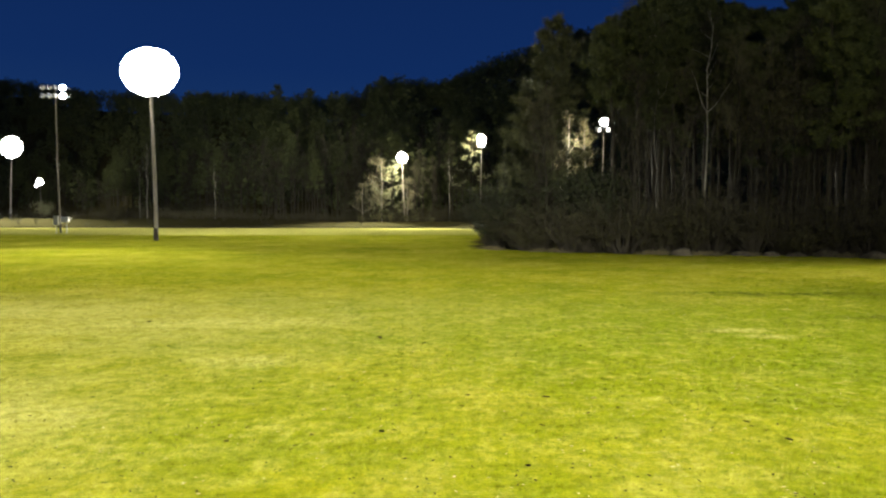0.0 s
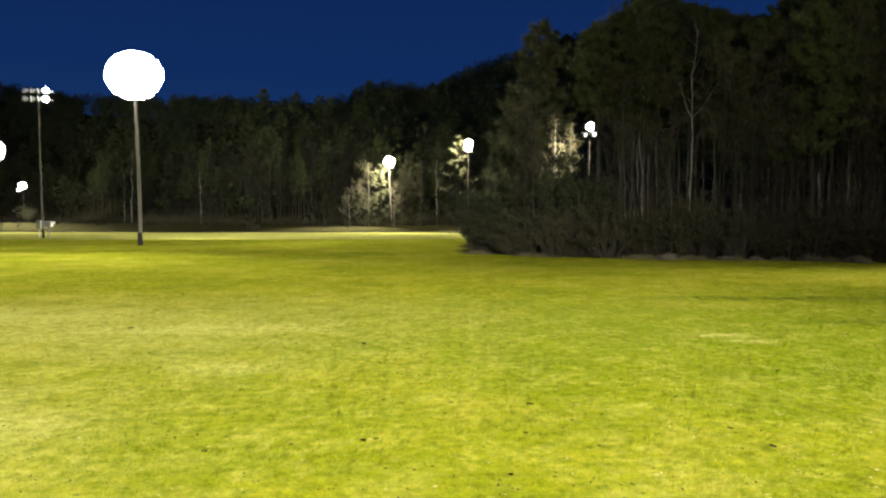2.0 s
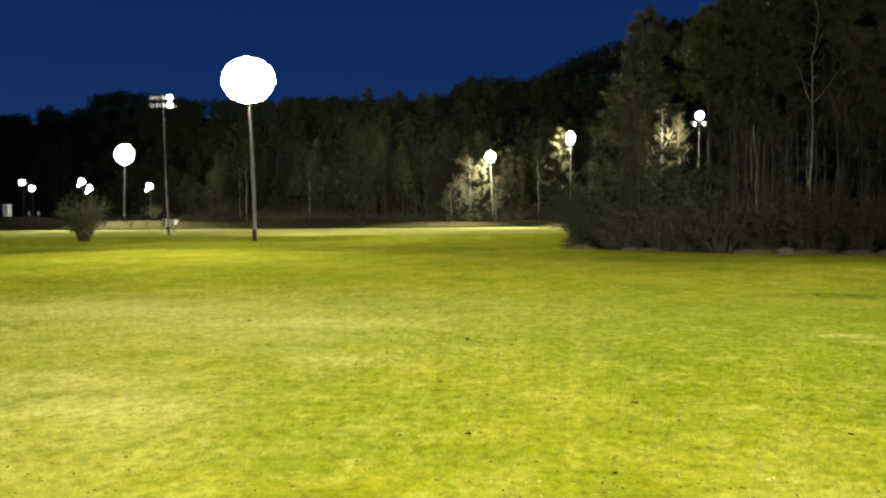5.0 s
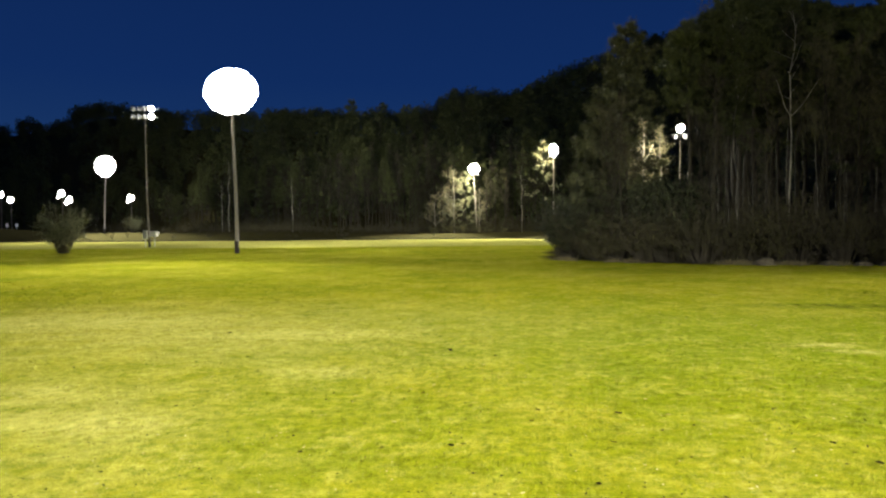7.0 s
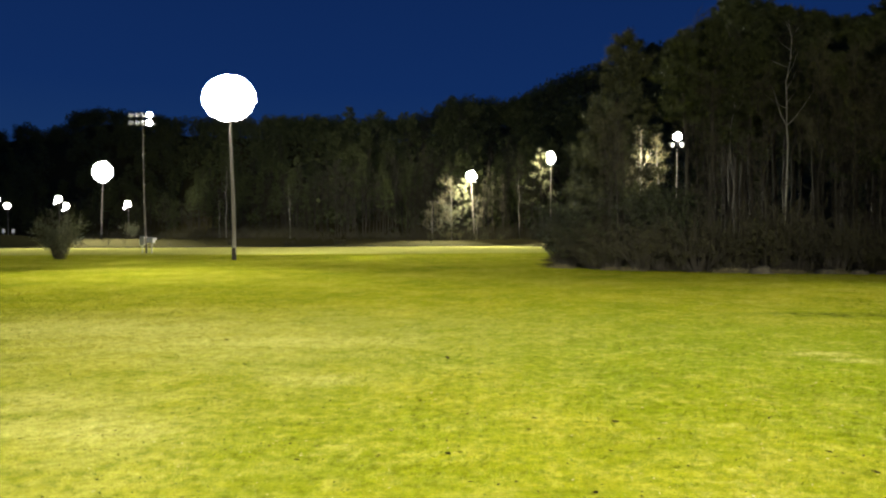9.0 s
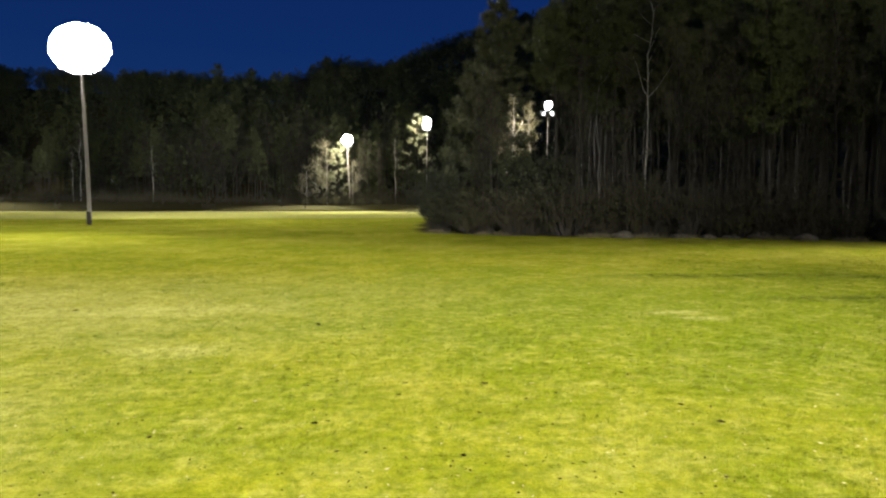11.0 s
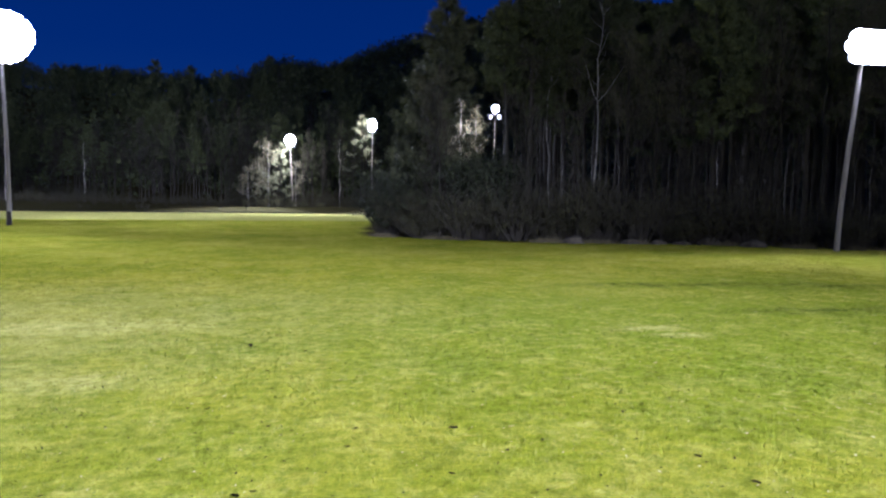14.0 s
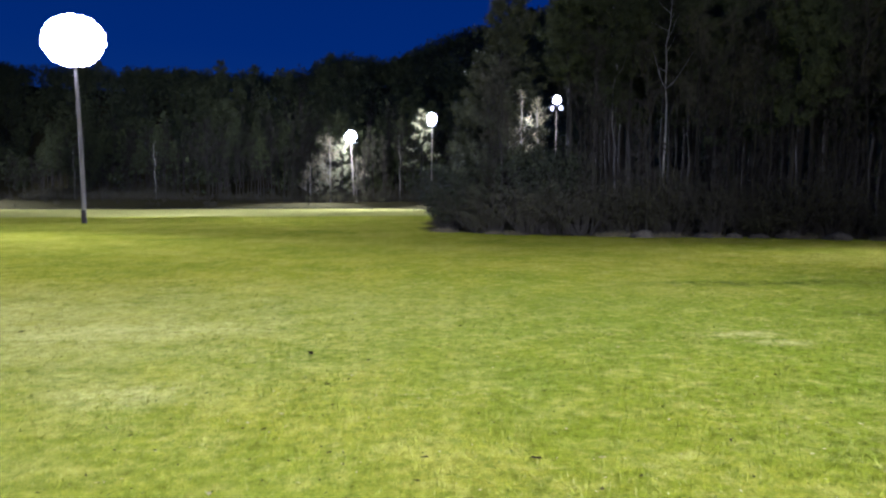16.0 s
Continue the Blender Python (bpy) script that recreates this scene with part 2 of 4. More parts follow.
# lighter copy of twig, with lamplight put into its colour
M_TWIG_LIT = speckled("lit_twig", (0.12, 0.110, 0.066), (0.24, 0.220, 0.130), 3, 0.9, 0, (1, 1, 1), 0.2, 0.01)
M_TWIG = speckled("twig", (0.050, 0.046, 0.026), (0.115, 0.104, 0.058), 3, 0.9, 0, (1, 1, 1), 0.2, 0.01)
M_NEEDLE = speckled("pine_needles", (0.032, 0.041, 0.012), (0.074, 0.085, 0.027), 2.2, 0.7, 0, (1, 1, 1), 0.0, 0.01)
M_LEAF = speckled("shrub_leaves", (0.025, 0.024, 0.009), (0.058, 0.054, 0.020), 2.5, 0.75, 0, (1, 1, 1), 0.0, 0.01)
# light leaf colour standing in for lamplight on the bush and pines
M_LITFOLIAGE = speckled("lit_pale_foliage", (0.12, 0.125, 0.07), (0.24, 0.245, 0.14), 2.5, 0.75, 0, (1, 1, 1), 0.0, 0.01)
# paler copy of the shrub leaves, lamplight put into the colour
M_LITLEAF = speckled("lit_brush_leaves", (0.065, 0.063, 0.028), (0.14, 0.135, 0.062), 2.5, 0.75, 0, (1, 1, 1), 0.0, 0.01)
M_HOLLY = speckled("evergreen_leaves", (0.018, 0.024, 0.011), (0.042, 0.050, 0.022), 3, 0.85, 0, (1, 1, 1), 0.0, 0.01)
M_POLE = speckled("weathered_pole", (0.17, 0.150, 0.125), (0.34, 0.31, 0.27), 7, 0.9, 0, (1, 1, 0.08), 0.6, 0.01, 0.1)
M_SLEEVE = speckled("dark_sleeve", (0.030, 0.026, 0.022), (0.070, 0.060, 0.050), 9, 0.8, 0, (1, 1, 0.5), 0.4, 0.01, 0.1)
M_STEEL = speckled("galvanised_steel", (0.30, 0.31, 0.32), (0.48, 0.49, 0.50), 14, 0.5, 0.7, (1, 1, 1), 0.1, 0.003, 0.1)
M_WHITE = speckled("white_paint", (0.70, 0.70, 0.66), (0.84, 0.84, 0.80), 4, 0.5, 0, (1, 1, 1), 0.1, 0.003, 0.05)
M_GREY = speckled("grey_enamel", (0.46, 0.46, 0.44), (0.60, 0.60, 0.57), 5, 0.45, 0, (1, 1, 1), 0.1, 0.003, 0.05)
M_DRYGRASS = speckled("dead_grass", (0.060, 0.051, 0.026), (0.150, 0.128, 0.068), 5, 0.95, 0, (1, 1, 1), 0.5, 0.03)
M_THATCH = speckled("matted_thatch", (0.036, 0.031, 0.020), (0.095, 0.083, 0.055), 7, 0.95, 0, (1, 1, 1), 0.8, 0.05)
M_DEADLEAF = speckled("dead_leaf", (0.020, 0.017, 0.004), (0.052, 0.044, 0.011), 30, 0.95, 0, (1, 1, 1), 0.4, 0.004)
M_DEADLEAF.node_tree.nodes["Principled BSDF"].inputs["Specular IOR Level"].default_value = 0.05
M_STRAW = speckled("straw", (0.30, 0.27, 0.09), (0.46, 0.42, 0.16), 30, 0.95, 0, (1, 1, 1), 0.2, 0.004)
M_PALELEAF = speckled("bleached_leaf", (0.36, 0.33, 0.12), (0.50, 0.46, 0.18), 30, 0.85, 0, (1, 1, 1), 0.4, 0.004)


def lamp_mat(name, strength):
    m, n, l, b = mat(name, 0.3)
    b.inputs["Base Color"].default_value = (0.9, 0.9, 0.85, 1)
    b.inputs["Emission Color"].default_value = (1.0, 0.98, 0.90, 1)
    b.inputs["Emission Strength"].default_value = strength
    return m


M_LENS = lamp_mat("lit_lens", 130)
M_LENS_DIM = lamp_mat("lit_lens_turned_away", 2.5)

# ---- mesh tools ----


class Soup:
    """Gathers vertices and faces for one mesh."""

    def __init__(self):
        self.v, self.f = [], []

    def tube(self, pts, radii, sides=5, cap=True):
        base = len(self.v)
        for i, p in enumerate(pts):
            d = (pts[min(i + 1, len(pts) - 1)] - pts[max(i - 1, 0)]).normalized()
            a = d.orthogonal().normalized()
            c = d.cross(a)
            for k in range(sides):
                w = 2 * math.pi * k / sides
                self.v.append(p + (a * math.cos(w) + c * math.sin(w)) * radii[i])
        for i in range(len(pts) - 1):
            for k in range(sides):
                o, q = base + i * sides, (k + 1) % sides
                self.f.append((o + k, o + q, o + sides + q, o + sides + k))
        if cap and sides > 3:
            self.f.append(tuple(base + (len(pts) - 1) * sides + k for k in range(sides)))
            self.f.append(tuple(base + sides - 1 - k for k in range(sides)))

    def tri(self, a, b, c):
        i = len(self.v)
        self.v += [a, b, c]
        self.f.append((i, i + 1, i + 2))

    def quad(self, a, b, c, d):
        i = len(self.v)
        self.v += [a, b, c, d]
        self.f.append((i, i + 1, i + 2, i + 3))

    def box(self, lo, hi):
        i = len(self.v)
        x0, y0, z0 = lo
        x1, y1, z1 = hi
        self.v += [Vector(p) for p in ((x0, y0, z0), (x1, y0, z0), (x1, y1, z0), (x0, y1, z0), (x0, y0, z1), (x1, y0, z1), (x1, y1, z1), (x0, y1, z1))]
        self.f += [tuple(i + k for k in q) for q in ((3, 2, 1, 0), (4, 5, 6, 7), (0, 1, 5, 4), (1, 2, 6, 5), (2, 3, 7, 6), (3, 0, 4, 7))]

    def lathe(self, profile, sides=16):
        """Turns (radius, height) pairs round z."""
        base = len(self.v)
        for r, z in profile:
            for k in range(sides):
                w = 2 * math.pi * k / sides
                self.v.append(Vector((r * math.cos(w), r * math.sin(w), z)))
        for i in range(len(profile) - 1):
            for k in range(sides):
                o, q = base + i * sides, (k + 1) % sides
                self.f.append((o + k, o + q, o + sides + q, o + sides + k))
        self.f.append(tuple(base + sides - 1 - k for k in range(sides)))
        self.f.append(tuple(base + (len(profile) - 1) * sides + k for k in range(sides)))

    def mesh(self, name, material, smooth=False):
        me = bpy.data.meshes.new(name)
        me.from_pydata([tuple(p) for p in self.v], [], self.f)
        me.materials.append(material)
        if smooth:
            me.polygons.foreach_set("use_smooth", [True] * len(me.polygons))
        me.update()
        return me


def part(name, soup, material, parent, label="", smooth=False, m=None):
    """One mesh under a thing or a part."""
    ob = new(name, soup if isinstance(soup, bpy.types.Mesh) else soup.mesh(name, material, smooth))
    ob.parent = parent
    if m is not None:
        ob.matrix_basis = m
    if label:
        tagged(ob, label)
    return ob


def thing(name, label, category, group="", kind=""):
    return tagged(new(name), label, category, group, kind)


def bevelled_box(lo, hi, r=0.02):
    """A box with rounded edges, as a mesh."""
    bm = bmesh.new()
    bmesh.ops.create_cube(bm, size=1)
    for v in bm.verts:
        v.co = Vector([lo[i] + (v.co[i] + 0.5) * (hi[i] - lo[i]) for i in range(3)])
    bmesh.ops.bevel(bm, geom=bm.edges[:], offset=r, segments=2, affect="EDGES", profile=0.5)
    me = bpy.data.meshes.new("box")
    bm.to_mesh(me)
    bm.free()
    return me


def with_mat(me, material):
    me.materials.append(material)
    return me


# ---- ground ----
def smooth01(a, b, x):
    t = min(1.0, max(0.0, (x - a) / (b - a)))
    return t * t * (3 - 2 * t)


# where the far woods begin: bearing (x / y) and distance
EDGE_A = [-2.0, -0.76, -0.47, -0.38, -0.255, -0.125, 0.0, 0.137, 0.44, 1.0]
EDGE_D = [345, 345, 328, 286, 200, 161, 151, 146, 136, 118]
# the skyline of the hill's trees: bearing (x / y) and height over distance
SKY_A = [-2.0, -0.670, -0.638, -0.611, -0.585, -0.556, -0.518, -0.431, -0.332, -0.230, -0.138, -0.105, -0.061, -0.038, -0.013, 0.010, 0.050, 0.082, 0.098, 0.125, 0.160, 0.25, 0.35, 0.6, 2.0]
SKY_E = [0.145, 0.153, 0.168, 0.150, 0.161, 0.181, 0.186, 0.170, 0.170, 0.168, 0.166, 0.167, 0.174, 0.182, 0.193, 0.194, 0.189, 0.198, 0.206, 0.219, 0.232, 0.262, 0.285, 0.30, 0.30]
# the far rim of the mown field, and how high the bank behind it stands
RIM_A = [-2.0, -0.76, 0.0, 0.05, 0.09, 0.13, 0.2, 1.0]
RIM_D = [128, 116, 114, 113, 108, 100, 93, 90]


def field_rim(a):
    return float(np.interp(a, RIM_A, RIM_D))


def woods_edge(a):
    return float(np.interp(a, EDGE_A, EDGE_D))


def ground_z(x, y):
    """The field lies level; a low bank runs along the far woods and a wooded hill rises behind it."""
    e = woods_edge(x / max(y, 20.0))
    a = x / max(y, 20.0)
    rim = field_rim(a)
    z = float(np.interp(a, [-0.3, -0.05], [1.4, 0.85])) * smooth01(rim + 1.0, rim + 17.0, y)
    if y > e - 6:
        top = max(e + 120, 290)
        ridge = float(np.interp(x / y, SKY_A, SKY_E)) * min(y, top) - 9.2
        z += ridge * smooth01(e - 6, top, y)
    z += 1.3 * math.exp(-((x + 95) ** 2 + (y - 133) ** 2) / 90.0)
    z -= 0.10 * math.exp(-((x + 18.4) ** 2 + (y - 55) ** 2) / 60.0)
    near = max(abs(x), abs(y)) < 120
    if near and y < 110:
        z += 0.05 * (noise.noise(Vector((x * 0.09, y * 0.09, 3.1))))
        z += 0.015 * (noise.noise(Vector((x * 0.6, y * 0.6, 7.7))))
    return z


NEAR_EDGE = [(5.4, 60), (5.0, 46), (4.3, 38.8), (8.4, 34.3), (12.8, 31.2), (16.0, 30.4), (20.0, 29.2), (23.0, 26.8), (30.0, 22.5), (44, 14), (80, -2)]


def near_edge_y(x):
    return float(np.interp(x, [p[0] for p in NEAR_EDGE[2:]], [p[1] for p in NEAR_EDGE[2:]]))


def in_near_woods(x, y):
    if y > 40:
        return x > float(np.interp(y, [40, 46, 60, 90, 140], [4.4, 5.0, 7.0, 15.0, 34.0]))
    return x > 4.4 and y > near_edge_y(x)


def axis(lo, hi, fine_lo, fine_hi, step, growth):
    vals = list(np.arange(fine_lo, fine_hi + 1e-6, step))
    d, v = step, fine_hi
    while v < hi:
        d = min(d * growth, 140)
        v += d
        vals.append(v)
    d, v = step, fine_lo
    while v > lo:
        d = min(d * growth, 140)
        v -= d
        vals.insert(0, v)
    return vals


def build_ground():
    xs = axis(-2600, 2600, -16, 26, 0.8, 1.07)
    ys = sorted(set(axis(-1800, 3200, 0, 40, 0.8, 1.05)) | {90.03 + 0.6 * i for i in range(52)})
    verts, faces, lit = [], [], []
    for y in ys:
        for x in xs:
            verts.append((x, y, ground_z(x, y)))
            e = woods_edge(x / max(y, 20.0))
            k = smooth01(e - 12, e - 1, y + 3 * noise.noise(Vector((x * 0.15, y * 0.15, 0))))
            # from the rim back, the litter colour also carries the unlit bank's dimness
            rim = field_rim(x / max(y, 20.0))
            k = max(k, smooth01(rim - 0.3, rim + 0.8, y))
            if in_near_woods(x, y - 0.4):
                k = 1.0
            lit.append(k)
    w = len(xs)
    for j in range(len(ys) - 1):
        for i in range(w - 1):
            faces.append((j * w + i, j * w + i + 1, (j + 1) * w + i + 1, (j + 1) * w + i))
    me = bpy.data.meshes.new("ground")
    me.from_pydata(verts, [], faces)
    at = me.attributes.new("litter", "FLOAT", "POINT")
    at.data.foreach_set("value", lit)
    me.polygons.foreach_set("use_smooth", [True] * len(faces))
    me.materials.append(M_TURF)
    return tagged(new("ground", me), "mown winter grass field with straw-dry patches, leaf litter under the woods", "ground", kind="structure")


build_ground()


# ---- lamp poles ----
def bowl_mesh():
    s = Soup()
    s.lathe([(0.07, 0.50), (0.12, 0.49), (0.13, 0.34), (0.19, 0.30), (0.30, 0.18), (0.36, 0.03), (0.375, 0.0), (0.355, 0.0), (0.335, 0.03)], 14)
    return s.mesh("floodlight", M_STEEL, True)


def lens_mesh(material):
    s = Soup()
    s.lathe([(0.345, 0.012), (0.32, -0.012), (0.20, -0.035), (0.05, -0.045)], 14)
    return s.mesh("lens", material, True)


BOWL = bowl_mesh()
LENS, LENS_DIM = lens_mesh(M_LENS), lens_mesh(M_LENS_DIM)


def light_pole(x, y, top, lean, heads, arms, label, radius=0.16, base_z=None, group="field lamp poles", sleeve=True, size=1.0):
    """A pole with crossarms of floodlights. lean: how far its top stands off its foot, in x and y.
    arms: (height under the top, half width); heads: (across, height under the top, yaw, tilt, lit), yaw 0 faces -y."""
    z0 = ground_z(x, y) if base_z is None else base_z
    root = thing("light_pole", label, "light pole", group)
    root.location = (x, y, z0)
    h = top - z0
    pts = [Vector((lean[0] * t + 0.05 * math.sin(t * 5 + x), lean[1] * t, h * t - 0.3 * (t == 0))) for t in [i / 10 for i in range(11)]]
    s = Soup()
    s.tube(pts, [radius * (1 - 0.32 * i / 10) for i in range(11)], 10)
    part("pole", s, M_POLE, root, smooth=False)
    if sleeve:
        s = Soup()
        s.tube([Vector((0, 0, -0.2)), Vector((lean[0] * 0.06, lean[1] * 0.06, 0.95))], [radius * 1.22, radius * 1.18], 12)
        part("base_sleeve", s, M_SLEEVE, root, "dark band round the pole's foot")
    for dz, half in arms:
        me = with_mat(bevelled_box((-half, -0.06, -0.07), (half, 0.06, 0.07), 0.012), M_STEEL)
        part("crossarm", me, M_STEEL, root, m=pose(lean[0] * (1 - dz / h), lean[1] * (1 - dz / h) - radius, h - dz))
    for across, dz, yaw, tilt, lit, *own in heads:
        k = size * (own[0] if own else 1.0)
        back = abs(yaw) > 90
        at = pose(lean[0] + across, lean[1] - radius + (0.34 if back else -0.34) * k, h - dz + 0.05, 0, 0, yaw) @ pose(0, 0, 0, -90 + tilt, 0, 0) @ Matrix.Scale(k, 4)
        fl = part("floodlight", BOWL, M_STEEL, root, m=at)
        part("lens", LENS if lit else LENS_DIM, M_LENS, fl, "glowing floodlight glass")
        s = Soup()
        s.tube([Vector((0, 0, 0.42)), Vector((0, 0.12, 0.5)), Vector((0, 0.25, 0.46))], [0.03, 0.03, 0.03], 5)
        part("bracket", s, M_STEEL, fl)
    return root


def ring_heads(rings, step, yaw=0, tilt=20, fan=3, spin=0.0, squash=1.0):
    """Floodlights in rings about a middle one, enough to fill out the lamp's glare."""
    out, mid = [], step * (len(rings) - 1) + 0.2
    for j, c in enumerate(rings):
        for i in range(c):
            w = 2 * math.pi * (i + 0.5 * (j % 2)) / c + spin
            a, up = j * step * math.cos(w), j * step * math.sin(w) * squash
            out.append((a, mid - up, yaw + a * fan, tilt, True))
    return out


def glare_heads(n, rx, ry, drop, yaw, tilt, seed, k=0.5):
    """Small added floodlights strewn round a rack, standing in for its glare's soft edge."""
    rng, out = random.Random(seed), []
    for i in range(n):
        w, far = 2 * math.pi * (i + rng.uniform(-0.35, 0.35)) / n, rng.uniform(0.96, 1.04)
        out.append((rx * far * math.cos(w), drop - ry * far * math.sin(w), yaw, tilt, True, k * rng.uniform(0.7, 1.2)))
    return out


def round_heads(rows, step, fall, yaw=0, tilt=20, fan=5):
    """Rows of floodlights of the given numbers, one under another."""
    out = []
    for j, c in enumerate(rows):
        for i in range(c):
            a = i - (c - 1) / 2
            out.append((a * step, 0.1 + j * fall, yaw + a * fan, tilt, True))
    return out


def grid_heads(cols, rows, step, fall, yaw=0, tilt=20, lit=True, fan=6):
    out = []
    for j in range(rows):
        for i in range(cols):
            a = (i - (cols - 1) / 2)
            out.append((a * step, j * fall, yaw + a * fan, tilt, lit))
    return out


# tall pole on the field, its floods turned to the walk, extra heads shaping its glare
light_pole(-18.37, 55.0, 14.29, (-0.21, 0.0), ring_heads((1, 8, 20), 0.79, 19, 18, squash=0.84) + glare_heads(64, 2.02, 1.70, 1.78, 19, 18, 3, 0.24),
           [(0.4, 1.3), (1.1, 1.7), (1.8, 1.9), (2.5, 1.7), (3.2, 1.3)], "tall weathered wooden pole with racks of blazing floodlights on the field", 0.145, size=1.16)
# slimmer pole beyond, most of its floods turned away
p2_heads = [(a, d, -66 + 8 * a, 18, False) for d in (0.15, 1.0) for a in (-1.15, -0.45, 0.25)] + [(0.98, 0.15, 26, 20, True), (0.98, 1.0, 26, 20, True)]
light_pole(-34.84, 75.45, 15.0, (-0.30, 0.0), p2_heads, [(0.15, 1.5), (1.0, 1.5)], "slim weathered pole with two rows of floodlights turned aside", 0.098, size=0.82)
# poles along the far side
light_pole(-79.2, 150.0, 17.7, (0.7, 0.0), ring_heads((1, 7, 13), 0.86, 25, 18) + glare_heads(36, 2.12, 2.1, 1.92, 25, 18, 4, 0.25), [(0.5, 1.5), (1.25, 1.8), (2.0, 2.1), (2.8, 1.8)], "pale lamp pole with a blazing rack at the field's far side", 0.18, size=1.22)
light_pole(1.3, 144.4, 14.6, (-0.5, 0.0), ring_heads((1, 8), 0.56, 0, 20) + glare_heads(22, 0.98, 0.94, 0.76, 0, 20, 5, 0.28), [(0.4, 0.9), (1.15, 1.2), (1.9, 0.9)], "pale lamp pole shining before bare trees", 0.12, size=1.05)
light_pole(15.4, 131.1, 16.6, (0.0, 0.0), ring_heads((1, 6), 0.46, 5, 20, squash=1.6) + glare_heads(18, 0.70, 1.05, 0.66, 5, 20, 6, 0.28), [(0.4, 0.8), (1.1, 0.9), (1.8, 0.8)], "lamp pole shining among pine boughs", 0.12, size=0.9)
light_pole(22.4, 76.5, 12.5, (0.0, 0.0), ring_heads((1, 6), 0.20, 10, 15, fan=0) + [(-0.5, 1.3, 40, 15, False), (0.45, 1.25, -50, 15, False)], [(0.1, 0.5), (1.0, 0.8)], "lamp pole glinting through the wood", 0.09, size=0.72)
# distant poles of the next field
for fx, fy, fz, n_c in ((-131.7, 270, 15.5, 6), (-153.2, 260, 17.1, 6), (-161.8, 280, 15.4, 6), (-192.9, 290, 16.1, 4), (-190.4, 280, 18.0, 4)):
    light_pole(fx, fy, fz, (0, 0), ring_heads((1, n_c), 0.72, 30, 15) + glare_heads(7, 1.15, 1.05, 0.95, 30, 15, n_c + int(-fx), 0.45) + [(-1.3, 2.5, 30, 15, True, 0.8)] * (n_c == 6), [(0.5 + j, 1.0) for j in range(2)], "distant lamp pole lit on the next field", 0.16, sleeve=False, group="distant lamp poles", size=1.25)
# leaning pole beside the wood, with heads added to fill out its glare
light_pole(22.15, 26.1, 8.6, (0.80, 0.0), round_heads((4, 5, 4), 0.40, 0.38, -38, 24, 2), [(0.1, 0.7), (0.86, 0.7)], "leaning grey wooden pole with floodlights beside the wood", 0.115, sleeve=False, size=0.85)
# added pole out of view behind the start of the walk, housing its beams
light_pole(4.0, -19.6, 13.6, (0, 0), grid_heads(4, 2, 0.86, 0.85, 180, 30), [(0.1, 1.6), (0.95, 1.6)], "added wooden pole with floodlights, out of view, lighting the near grass", 0.17)


# ---- trees ----
def unit(rng):
    while True:
        v = Vector((rng.uniform(-1, 1), rng.uniform(-1, 1), rng.uniform(-1, 1)))
        if 0.05 < v.length < 1:
            return v.normalized()


def shoot(soup, rng, p, d, length, r0, r1, segs, sides, wander, rise):
    """One crooked shoot; returns its points."""
    pts = [p.copy()]
    for _ in range(segs):
        d = (d + unit(rng) * wander + Vector((0, 0, rise))).normalized()
        pts.append(pts[-1] + d * (length / segs))
    soup.tube(pts, [r0 + (r1 - r0) * i / segs for i in range(segs + 1)], sides, cap=False)
    return pts


def along(pts, t):
    k = min(int(t * (len(pts) - 1)), len(pts) - 2)
    u = t * (len(pts) - 1) - k
    return pts[k].lerp(pts[k + 1], u), (pts[k + 1] - pts[k]).normalized()


